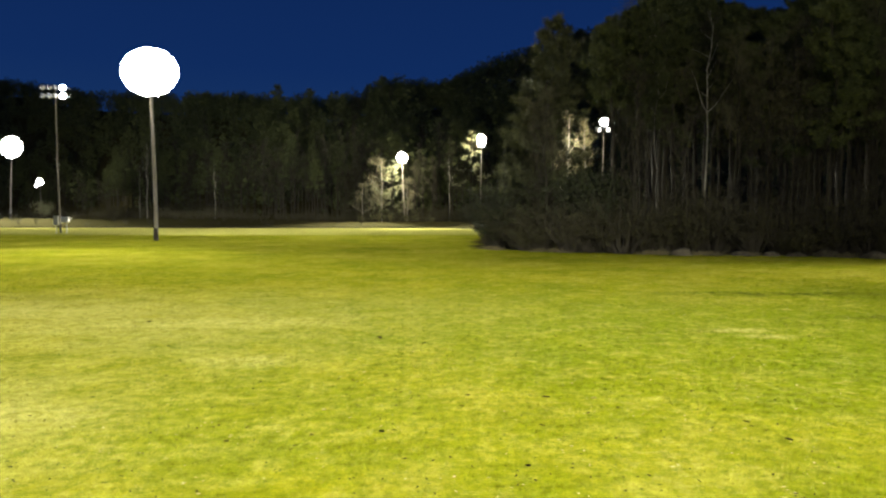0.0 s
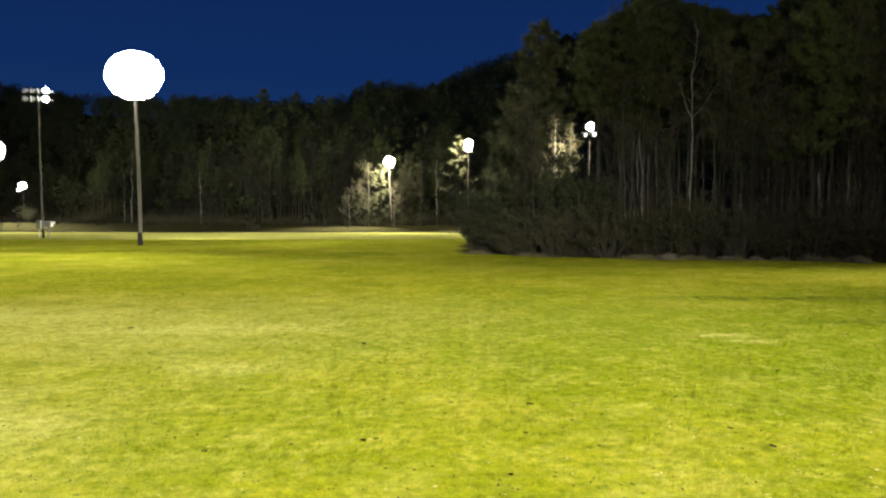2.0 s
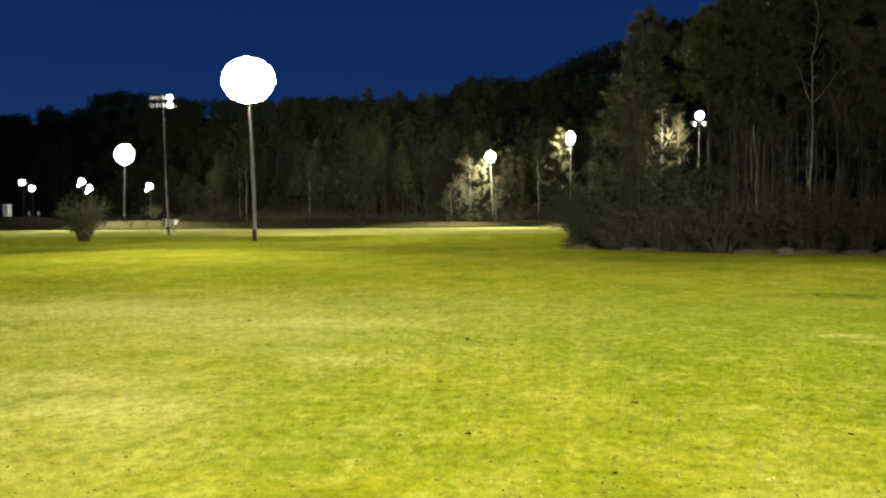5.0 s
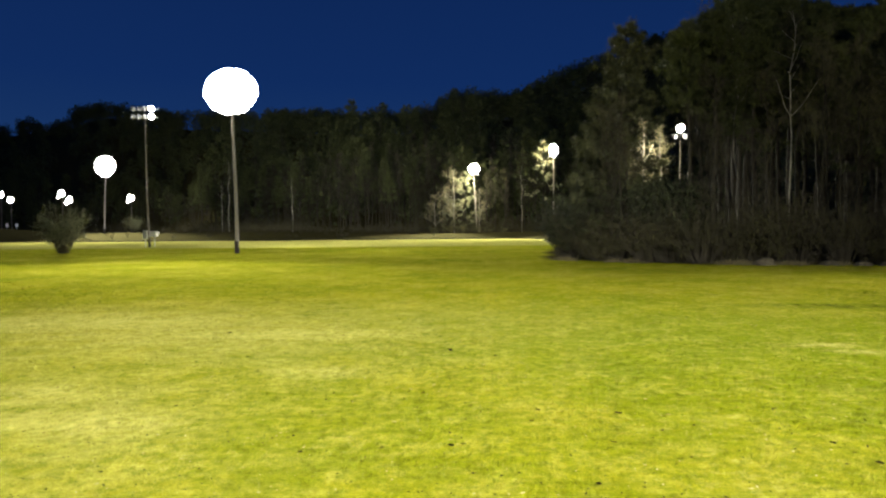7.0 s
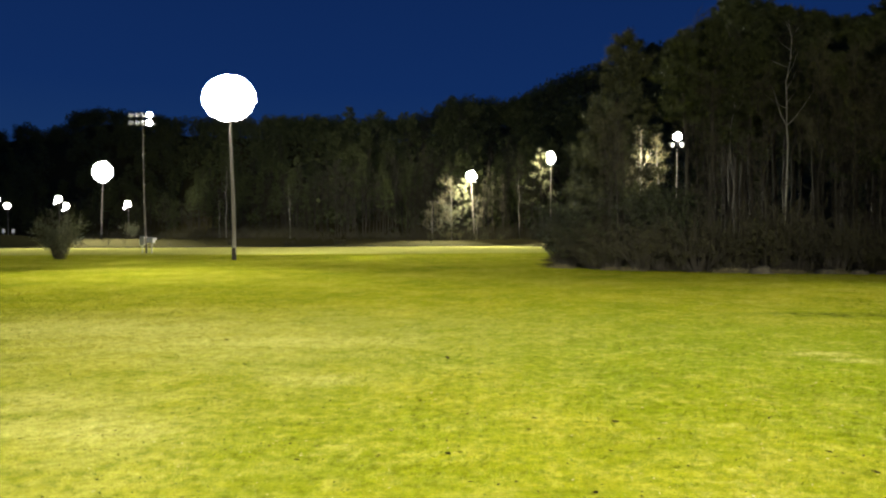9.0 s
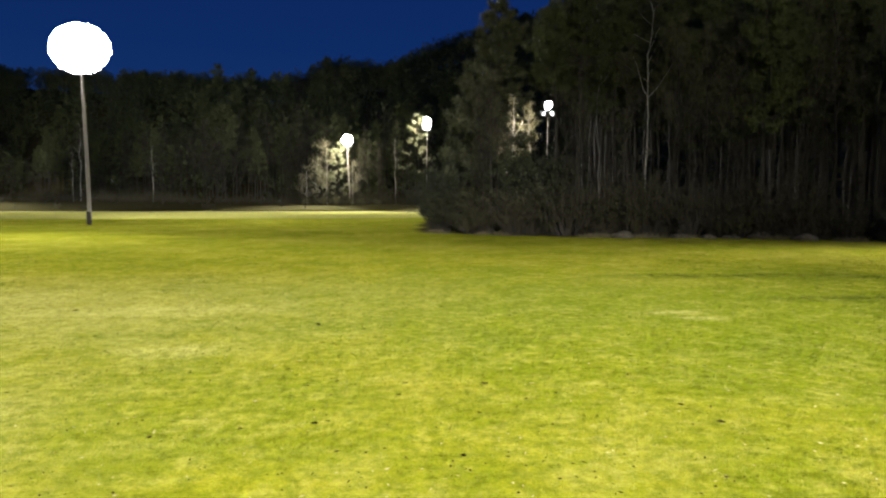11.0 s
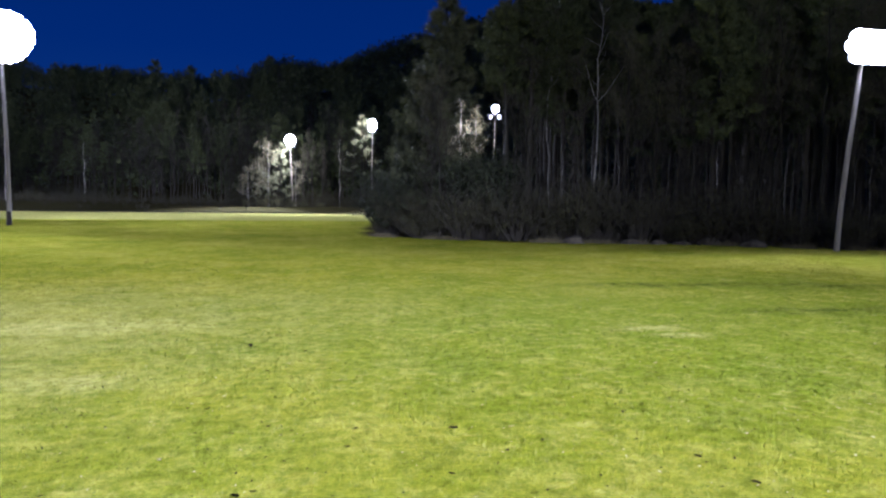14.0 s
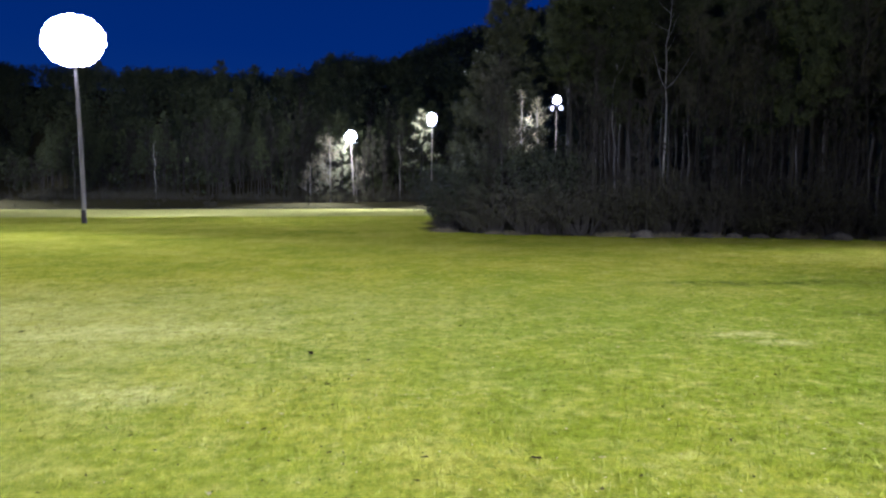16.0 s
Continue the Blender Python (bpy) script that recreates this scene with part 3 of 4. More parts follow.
def bare_tree_meshes(seed, h, r, start, spread, n_limb, n_sub=6, n_twig=5, pale=False, fork=False, thick=1.0, bark=None, twig=None, rise=1.0):
    """A leafless tree: trunk with its main fork, limbs, and a crown of fine twigs."""
    rng = random.Random(seed)
    trunk, twigs = Soup(), Soup()
    limbs = trunk
    n = 12
    pts = [Vector((0, 0, -0.2))]
    drift = Vector((rng.uniform(-1, 1), rng.uniform(-1, 1), 0)) * 0.02 * h
    for i in range(1, n + 1):
        t = i / n
        pts.append(Vector((drift.x * t + rng.gauss(0, 0.012 * h) * t, drift.y * t + rng.gauss(0, 0.012 * h) * t, h * t)))
    radii = [r * (1.35 if i == 0 else 1) * (1 - 0.86 * (i / n) ** 0.9) for i in range(n + 1)]
    trunk.tube(pts, radii, 8, cap=False)
    for i in range(n_limb):
        t = start + (0.97 - start) * ((i + rng.random()) / n_limb)
        p, d = along(pts, t)
        ang = rng.uniform(0, 2 * math.pi)
        out = Vector((math.cos(ang), math.sin(ang), 0))
        if fork and i < 2:
            out = Vector(((-0.42, 1)[i], 0.1, 0))
            t = start
            p, d = along(pts, t)
        up = rng.uniform(0.5, 1.3) * rise
        length = spread * h * (1.05 - 0.75 * (t - start) / (1 - start)) * rng.uniform(0.6, 1.15)
        lr = max(0.016, r * (1 - t) * rng.uniform(0.35, 0.55))
        if fork and i < 2:
            lr, length, up = r * 0.45, h * 0.19, 1.0
        limb = shoot(limbs, rng, p, (out + Vector((0, 0, up))).normalized(), length, lr, lr * 0.3, 4, 4, 0.22, 0.07)
        for _ in range(n_sub):
            q, qd = along(limb, rng.uniform(0.2, 1.0))
            sd = (qd * 0.6 + unit(rng) * 0.8 + Vector((0, 0, 0.25))).normalized()
            sub = shoot(twigs, rng, q, sd, length * rng.uniform(0.25, 0.5), max(0.011, lr * 0.35) * thick, 0.008 * thick, 3, 3, 0.28, 0.05)
            for _ in range(n_twig):
                w, wd = along(sub, rng.uniform(0.1, 1.0))
                td = (wd * 0.5 + unit(rng) * 0.9 + Vector((0, 0, 0.15))).normalized()
                shoot(twigs, rng, w, td, rng.uniform(0.35, 0.95) * (h / 14), 0.010 * thick, 0.006 * thick, 1, 3, 0.2, 0.0)
    bark = bark or (M_PALE if pale else M_BARK)
    return trunk.mesh("trunk", bark, True), twigs.mesh("crown", twig or M_TWIG)


def pine_meshes(seed, h, r, start, spread, n_limb=46, clumps=7, blades=15, blade=0.30, wide=0.026, leaf_mat=None, full=0.7, droop=0.0, bare_side=0.0, domed=False):
    """A pine: straight trunk, whorls of boughs and sprays of long needles."""
    rng = random.Random(seed)
    trunk, crown = Soup(), Soup()
    limbs = trunk
    n = 10
    pts = [Vector((rng.gauss(0, 0.02) * i, rng.gauss(0, 0.02) * i, h * i / n - 0.2 * (i == 0))) for i in range(n + 1)]
    trunk.tube(pts, [r * (1 - 0.9 * (i / n)) + 0.01 for i in range(n + 1)], 8, cap=False)
    for i in range(n_limb):
        t = start + (1 - start) * ((i + rng.random()) / n_limb) ** 0.85
        p, d = along(pts, min(t, 0.995))
        ang = i * 2.4 + rng.uniform(-0.5, 0.5)
        u = (t - start) / (1 - start)
        shape = math.sin(math.pi * (0.18 + 0.78 * u)) if domed else (1.0 - u) ** full
        length = spread * h * (0.15 + 0.85 * shape) * rng.uniform(0.55, 1.15)
        if bare_side and t < bare_side and math.cos(ang) > 0.1 and rng.random() < 0.88:
            continue
        d0 = Vector((math.cos(ang), math.sin(ang), rng.uniform(-0.15, 0.45) + 0.5 * (t - start) - droop))
        limb = shoot(limbs, rng, p, d0.normalized(), length, max(0.015, r * (1 - t) * 0.4), 0.01, 4, 4, 0.13, 0.06)
        for c in range(clumps):
            q, qd = along(limb, rng.uniform(0.3, 1.0))
            q = q + unit(rng) * rng.uniform(0, 0.13) * length
            for _ in range(blades):
                dv = (unit(rng) + qd * 0.5 + Vector((0, 0, 0.25))).normalized()
                sv = dv.orthogonal().normalized()
                sv.rotate(Matrix.Rotation(rng.uniform(0, 6.28), 3, dv))
                b0 = q + unit(rng) * 0.10
                ln = blade * rng.uniform(0.6, 1.2)
                crown.tri(b0 - sv * wide, b0 + sv * wide, b0 + dv * ln)
    return trunk.mesh("trunk", M_FARBARK, True), crown.mesh("crown", leaf_mat or M_NEEDLE)


def shrub_meshes(seed, h, w, stems, leaves, leaf=0.06, arch=0.16):
    """A shrub of many arching stems with small leaves."""
    rng = random.Random(seed)
    wood, leaf_s = Soup(), Soup()
    for i in range(stems):
        a = rng.uniform(0, 6.28)
        root = Vector((math.cos(a), math.sin(a), 0)) * rng.uniform(0, 0.14 * w)
        root.z = -0.05
        d = Vector((math.cos(a) * rng.uniform(0.1, 0.8) * w / h, math.sin(a) * rng.uniform(0.1, 0.8) * w / h, 1)).normalized()
        st = shoot(wood, rng, root, d, h * rng.uniform(0.55, 1.1), 0.016, 0.005, 4, 3, arch, -0.03)
        for _ in range(4):
            q, qd = along(st, rng.uniform(0.3, 1))
            tw = shoot(wood, rng, q, (qd + unit(rng) * 0.9).normalized(), h * rng.uniform(0.12, 0.3), 0.008, 0.004, 2, 3, 0.2, 0)
            for _ in range(leaves):
                b0, _d = along(tw, rng.random())
                b0 = b0 + unit(rng) * 0.05
                u, v2 = unit(rng), unit(rng)
                k = leaf * rng.uniform(0.6, 1.3)
                leaf_s.quad(b0, b0 + (u + v2 * 0.5) * k * 0.5, b0 + u * k, b0 + (u - v2 * 0.5) * k * 0.5)
    return wood, leaf_s


def tree_thing(name, label, category, meshes, at, group="", names=("trunk", "crown")):
    root = thing(name, label, category, group)
    for n_, me in zip(names, meshes):
        part(n_, me, None, root)
        if n_ != "trunk":
            tagged(root.children[-1], kind="stuff")
    root.matrix_basis = at
    return root


def stand(x, y, turn=0.0, scale=1.0, lean=0.0):
    return pose(x, y, ground_z(x, y), lean, 0, turn) @ Matrix.Scale(scale, 4)


def copy_scaled(ob, m, k):
    c = copy_thing(ob, m)
    c.scale = (k, k, k)
    return c


rnd = random.Random(11)
BARE = [
    bare_tree_meshes(1, 15, 0.15, 0.45, 0.22, 22, 6, 4),
    bare_tree_meshes(2, 17, 0.18, 0.50, 0.20, 24, 6, 4),
    bare_tree_meshes(3, 13, 0.11, 0.40, 0.22, 20, 6, 4),
    bare_tree_meshes(4, 16, 0.14, 0.45, 0.18, 26, 6, 4),
    bare_tree_meshes(5, 11, 0.08, 0.35, 0.24, 20, 6, 4),
]
PINES = [
    pine_meshes(21, 17, 0.20, 0.52, 0.17, 64, 10, 20, 0.40, 0.032, domed=True),
    pine_meshes(22, 14, 0.17, 0.38, 0.20, 64, 10, 20, 0.40, 0.032, full=0.5),
    pine_meshes(23, 19, 0.22, 0.64, 0.15, 64, 10, 20, 0.42, 0.034, domed=True),
]
BARE_H, PINE_H = (15, 17, 13, 16, 11), (17, 14, 19)
# how high the near wood stands: bearing (x / y) and height at 40 m
WOOD_A = [0.10, 0.20, 0.285, 0.30, 0.345, 0.352, 0.365, 0.41, 0.455, 0.497, 0.54, 0.56, 0.61, 0.63, 0.72, 0.95, 2.0]
WOOD_Z = [9.0, 10.5, 12.0, 13.2, 13.9, 15.2, 15.0, 14.2, 14.4, 13.8, 13.1, 14.3, 14.7, 15.3, 17.0, 19.0, 19.0]


def wood_top(x, y):
    """The height of the wood's canopy over the place (x, y)."""
    return 1.74 + (float(np.interp(x / y, WOOD_A, WOOD_Z)) - 1.74) * y / 40.0

BARE_LABEL = "tall leafless woodland tree with grey bark in the wood"
PINE_LABEL = "dark green pine rising among bare trees"

# the near wood: marked trees along its edge first
pine_end = tree_thing("pine_tree", "broad dark green pine at the corner of the wood", "tree", pine_meshes(31, 12.5, 0.17, 0.16, 0.27, 96, 9, 18, 0.42, 0.024, M_BOUGH, 0.6, 0.14, 0.60), stand(8.62, 39.5), "near wood trees", ("trunk", "crown"))
young_pine = tree_thing("pine_tree", "bushy young pine at the corner of the wood", "tree", pine_meshes(32, 7.0, 0.09, 0.05, 0.34, 70, 9, 18, 0.34, 0.024, M_BOUGH, 0.6), stand(7.3, 41.4), "near wood trees", ("trunk", "crown"))
for yx, yy, yk in ((6.9, 43.6, 0.85), (7.3, 38.2, 0.6), (9.6, 36.6, 0.6), (8.6, 44.0, 1.36), (7.4, 41.0, 1.25)):
    copy_scaled(young_pine, stand(yx, yy, yx * 50), yk)
birch = tree_thing("birch_tree", "pale-barked forked tree standing out in the wood", "tree", bare_tree_meshes(41, 13.2, 0.074, 0.575, 0.16, 13, 5, 4, True, True, twig=M_SHADETWIG), stand(17.3, 38.9, 0, 1.0), "near wood trees")
bare_roots = [tree_thing("bare_tree", BARE_LABEL, "tree", me, stand(x, y, a, 0.78), "near wood trees") for me, x, y, a in zip(BARE, (12.3, 13.1, 12.9, 21.5, 8.6), (38.0, 38.8, 40.2, 36.0, 45.0), (0, 50, 120, 200, 300))]
pine_roots = [tree_thing("pine_tree", PINE_LABEL, "tree", me, stand(x, y, a, k), "near wood trees", ("trunk", "crown")) for me, x, y, k, a in zip(PINES, (16.4, 20.6, 13.0), (44.6, 42.5, 42.0), (0.9, 0.98, 0.69), (0, 80, 200))]
grey_tree = tree_thing("bare_tree", "slim pale grey trunk showing in the dark wood", "tree", bare_tree_meshes(43, 13.0, 0.06, 0.62, 0.14, 12, 5, 4, False, False, 1.0, M_GREYBARK, M_SHADETWIG), stand(14.45, 38.6), "near wood trees")
placed = [(14.45, 38.6), (8.5, 39.5), (17.1, 38.8), (11.9, 38.0), (13.9, 36.8), (12.9, 35.2), (21.5, 36.0), (8.6, 45.0), (16.4, 44.6), (20.6, 42.5), (13.0, 42.0)]
count = 0
for _ in range(4000):
    if count >= 105:
        break
    x = rnd.uniform(5, 52)
    y = near_edge_y(x) + abs(rnd.gauss(0, 1)) * 9 + 1.2
    if not in_near_woods(x, y) or (x < 19 and y > 66) or x < 0.19 * y:
        continue
    if any((x - a) ** 2 + (y - b) ** 2 < 1.25 ** 2 for a, b in placed):
        continue
    if 0.222 < x / y < 0.33:
        continue
    if abs(x / y - 0.440) < 0.05 and y < 38.8 or abs(x / y - 0.374) < 0.018 and y < 39:
        continue
    if abs(x - 22.2) < 2 and abs(y - 26.1) < 2:
        continue
    placed.append((x, y))
    count += 1
    if rnd.random() < 0.42:
        q = rnd.randrange(3)
        src, h = pine_roots[q], PINE_H[q]
    else:
        q = rnd.randrange(5)
        src, h = bare_roots[q], BARE_H[q]
    k = min(rnd.uniform(0.8, 1.15), wood_top(x, y) / h * rnd.uniform(0.78, 0.97))
    copy_scaled(src, stand(x, y, rnd.uniform(0, 360), 1.0, rnd.gauss(0, 1.5)), k)

# the canopy's crowns, one behind another
for i in range(58):
    a = 0.352 + 0.63 * (i + rnd.random()) / 58
    y = (37 if a < 0.62 else 32) + 22 * rnd.random()
    if 0.35 < a < 0.52:
        y = max(y, 42.5)
    if y > 40.5 or y > near_edge_y(a * y) + 6:
        q = (0, 2, 0, 1)[i % 4]
        copy_scaled(pine_roots[q], stand(a * y, y, 77 * i), wood_top(a * y, y) / PINE_H[q] * rnd.uniform(0.93, 1.0))

for x, y, k in ((11.3, 36.9, 0.93), (13.9, 45.2, 0.97)):
    copy_scaled(pine_roots[2], stand(x, y, 90 * x), wood_top(x, y) / PINE_H[2] * k)

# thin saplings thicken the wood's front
SAPLING = [bare_tree_meshes(46 + i, 7.5 + 1.5 * i, 0.045, 0.14, 0.22, 21, 6, 3, False, False, 1.2, None, M_SHADETWIG) for i in range(3)]
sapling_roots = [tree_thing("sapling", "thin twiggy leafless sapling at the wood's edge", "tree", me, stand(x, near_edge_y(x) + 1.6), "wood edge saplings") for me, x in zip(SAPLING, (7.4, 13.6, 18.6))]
for i in range(40):
    x = 9.5 + 25 * (i + rnd.random()) / 40
    y = near_edge_y(x) + rnd.uniform(1.2, 6.0)
    if abs(x - 22.3) < 2.5 and y < 30 or x / y < 0.315 or abs(x / y - 0.445) < 0.035 or abs(x / y - 0.374) < 0.02:
        continue
    copy_scaled(rnd.choice(sapling_roots), stand(x, y, rnd.uniform(0, 360), 1, rnd.gauss(0, 3)), rnd.uniform(0.6, 1.15))


# shrubs along the wood's edge
def shrub(name, label, seed, h, w, stems, leaves, leaf, material, at, group):
    wood, lv = shrub_meshes(seed, h, w, stems, leaves, leaf)
    root = thing(name, label, "shrub", group)
    tagged(part("branch_work", wood, M_FARBARK, root), kind="stuff")
    tagged(part("foliage", lv, material, root), kind="stuff")
    root.matrix_basis = at
    return root


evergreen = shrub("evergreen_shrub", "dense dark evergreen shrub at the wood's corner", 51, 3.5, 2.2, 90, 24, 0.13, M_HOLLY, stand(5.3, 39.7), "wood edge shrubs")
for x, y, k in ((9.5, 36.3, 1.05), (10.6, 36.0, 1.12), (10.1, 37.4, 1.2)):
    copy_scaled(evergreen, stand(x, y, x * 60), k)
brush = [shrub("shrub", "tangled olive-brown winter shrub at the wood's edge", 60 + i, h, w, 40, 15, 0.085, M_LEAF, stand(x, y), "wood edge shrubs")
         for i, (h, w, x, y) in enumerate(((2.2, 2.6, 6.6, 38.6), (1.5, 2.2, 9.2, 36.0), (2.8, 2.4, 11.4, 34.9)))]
for i in range(72):
    x = 5.5 + 27 * (i + rnd.random()) / 72
    y = near_edge_y(x) + rnd.uniform(0.5, 3.2)
    copy_scaled(rnd.choice(brush), stand(x, y, rnd.uniform(0, 360)), rnd.uniform(0.55, 1.25))
for y, k in ((33.4, 1.2), (34.6, 1.35), (35.8, 1.25), (37.0, 1.4)):
    copy_scaled(brush[2], stand(0.445 * y + rnd.uniform(-0.3, 0.3), y, y * 90), k)
for i in range(14):
    y = 41 + 2.2 * i
    x = float(np.interp(y, [40, 46, 60, 90], [4.4, 5.0, 7.0, 15.0])) + rnd.uniform(1.3, 2.6)
    copy_scaled(rnd.choice(brush), stand(x, y, rnd.uniform(0, 360)), rnd.uniform(0.7, 1.3))


# fringe of dead grass where the mowing stops
def blades_mesh(name, spots, rng, material, h, width, per):
    s = Soup()
    for x, y, k in spots:
        z = ground_z(x, y)
        for _ in range(per):
            b0 = Vector((x + rng.gauss(0, 0.14), y + rng.gauss(0, 0.14), z - 0.02))
            a = rng.uniform(0, 6.28)
            sv = Vector((math.cos(a), math.sin(a), 0)) * width
            tip = b0 + Vector((rng.gauss(0, 0.45), rng.gauss(0, 0.45), rng.uniform(0.5, 1.0))) * h * k
            s.tri(b0 - sv, b0 + sv, tip)
    return s.mesh(name, material)


fringe = []
for i in range(900):
    x = rnd.uniform(4.4, 36)
    if noise.noise(Vector((x * 0.9, 2.2, 0))) > 0.10:
        fringe.append((x, near_edge_y(x) + rnd.gauss(0.25, 0.22), rnd.uniform(0.2, 1.0)))
tagged(new("dead_grass_fringe", blades_mesh("dead_grass_fringe", fringe, rnd, M_DRYGRASS, 0.34, 0.014, 22)), "straw-coloured dead grass along the wood's edge", "grass", kind="stuff")


def mound(x, y, w, h, seed, label, material):
    """A rounded hummock of matted dead grass or stone."""
    bm = bmesh.new()
    bmesh.ops.create_icosphere(bm, subdivisions=3, radius=1)
    for v in bm.verts:
        k = 1 + 0.34 * noise.noise(v.co * 1.6 + Vector((seed * 3.7, 0, 0))) + 0.24 * noise.noise(v.co * 4.5 + Vector((seed, 0, 0))) + 0.1 * noise.noise(v.co * 11)
        v.co = Vector((v.co.x * w / 2 * k, v.co.y * w * 0.4 * k, max(v.co.z, -0.3) * h * k))
    me = bpy.data.meshes.new("mound")
    bm.to_mesh(me)
    bm.free()
    me.materials.append(material)
    me.polygons.foreach_set("use_smooth", [True] * len(me.polygons))
    ob = tagged(new("hummock", me), label, "hummock", "hummocks at the wood's edge")
    ob.location = (x, y, ground_z(x, y))
    return ob


for i, (x, y, w, h) in enumerate(((12.85, 31.2, 1.0, 0.42), (18.95, 30.1, 1.05, 0.48), (20.2, 28.7, 1.0, 0.36), (17.6, 30.2, 0.9, 0.22), (15.4, 30.7, 1.1, 0.24), (16.6, 30.4, 0.8, 0.26))):
    mound(x, y, w, h * 0.72, i, "greyish hummock of matted dead grass at the wood's edge", M_THATCH)

# young tree and bush on the field
wood, lv = shrub_meshes(71, 3.7, 2.9, 120, 24, 0.11, 0.24)
bush = thing("bush", "loose grey-green bush alone on the field", "bush")
tagged(part("branch_work", wood, M_TWIG, bush), kind="stuff")
tagged(part("foliage", lv, M_LITFOLIAGE, bush), kind="stuff")
bush.matrix_basis = stand(-33.0, 56.0)
for x, y, k in ((-73.5, 152, 0.95),):
    copy_scaled(bush, stand(x, y, x * 7), k)

# dark strip along the field's far rim, drawn with low bark-coloured blades
verge = []
for i in range(620):
    x = -74 + 78 * (i + rnd.random()) / 620
    verge.append((x, 114.6 + rnd.gauss(0, 0.25), rnd.uniform(0.5, 1.0)))
tagged(new("verge", blades_mesh("verge", verge, rnd, M_FARBARK, 0.34, 0.03, 12)), "dark strip of low blades along the far rim of the field", "grass", kind="stuff")


def marker(x, y):
    root = thing("marker_board", "small pale board on a post on the far bank", "board", "boards on the far bank")
    s = Soup()
    s.tube([Vector((0, 0, -0.1)), Vector((0, 0, 1.5))], [0.04, 0.04], 6)
    part("post", s, M_STEEL, root)
    part("board", with_mat(bevelled_box((-0.28, -0.05, 1.4), (0.28, -0.042 + 0.03, 2.2), 0.008), M_WHITE), M_WHITE, root)
    root.location = (x, y, ground_z(x, y))


marker(-100.8, 150.0)
marker(-98.9, 150.4)

# low growth under the far lamps
far_brush = [shrub("shrub", "tangled olive-brown shrub at the foot of the far woods", 66 + i, 2.2 + 0.5 * i, 2.6, 16, 6, 0.16, M_LEAF, stand(x, y), "far woods shrubs") for i, (x, y) in enumerate(((-15.5, 153.0), (-21.0, 156.0)))]
for x, y, k in ((-6, 146, 1.5), (-3.5, 144.6, 1.2), (3.6, 146.5, 1.3), (6.5, 145, 1.6), (-9, 149, 1.7), (9.5, 144, 1.5), (-12.5, 151, 1.4), (-1.2, 147.5, 1.6)):
    copy_scaled(rnd.choice(far_brush), stand(x, y, x * 31), k)

# brush whose paler leaves carry part of the lamplight
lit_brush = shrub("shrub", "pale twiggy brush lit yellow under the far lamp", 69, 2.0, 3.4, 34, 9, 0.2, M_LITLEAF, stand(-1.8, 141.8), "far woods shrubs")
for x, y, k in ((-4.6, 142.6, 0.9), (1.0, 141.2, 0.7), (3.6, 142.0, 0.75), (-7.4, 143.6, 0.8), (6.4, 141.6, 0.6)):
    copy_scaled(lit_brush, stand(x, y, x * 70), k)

# weeds and brush from the field's rim to the foot of the far woods
for i in range(250):
    a = -0.62 + 0.78 * (i + rnd.random()) / 250
    rim, far = field_rim(a) + 3.0, woods_edge(a) + 1.0
    t = rnd.random() ** (1.0 if a < -0.03 else 0.35)
    d = rim + (min(far, rim + 60) - rim) * t
    if abs(a * d + 79) < 4 or a * d < -88:
        continue
    copy_scaled(rnd.choice(far_brush), stand(a * d, d, rnd.uniform(0, 360)), rnd.uniform(0.3, 0.5) + 1.1 * t * rnd.random())

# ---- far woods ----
FAR_BARE = [bare_tree_meshes(80 + i, 20 + 3 * i, 0.20, 0.30, 0.19, 20, 5, 3, False, False, 2.4, M_FARBARK, M_SHADETWIG) for i in range(3)]
FAR_PINE = [pine_meshes(90 + i, 20 + 3 * i, 0.26, 0.45, 0.19, 28, 7, 9, 1.0, 0.08) for i in range(3)]
far_bare_roots, far_pine_roots = [], []
for i, me in enumerate(FAR_BARE):
    a = -0.26 + 0.1 * i
    far_bare_roots.append(tree_thing("bare_tree", "tall leafless tree at the front of the far woods", "tree", me, stand(a * (woods_edge(a) + 2), woods_edge(a) + 2, 40 * i, 0.8), "far woods front trees"))
for i, me in enumerate(FAR_PINE):
    a = -0.23 + 0.11 * i
    far_pine_roots.append(tree_thing("pine_tree", "tall pine at the front of the far woods", "tree", me, stand(a * (woods_edge(a) + 4), woods_edge(a) + 4, 50 * i, 0.72), "far woods front trees", ("trunk", "crown")))
for i in range(190):
    a = -0.74 + 0.98 * (i + rnd.random()) / 190
    y = woods_edge(a) + rnd.uniform(0, 16)
    x = a * y
    src = rnd.choice(far_pine_roots) if rnd.random() < 0.2 else rnd.choice(far_bare_roots)
    copy_scaled(src, stand(x, y, rnd.uniform(0, 360), 1, rnd.gauss(0, 1.2)), rnd.uniform(0.5, 0.85))
pale_far = tree_thing("bare_tree", "slim pale trunk showing at the front of the far woods", "tree", bare_tree_meshes(86, 17, 0.12, 0.6, 0.16, 12, 4, 2, False, False, 2.2, M_GREYBARK, M_SHADETWIG), stand(-56.9, 164.5), "far woods front trees")
for x, y, k in ((-58.9, 165.8, 0.7), (-42.2, 166.5, 0.75), (10.7, 147.0, 0.8)):
    copy_scaled(pale_far, stand(x, y, x * 13), k)
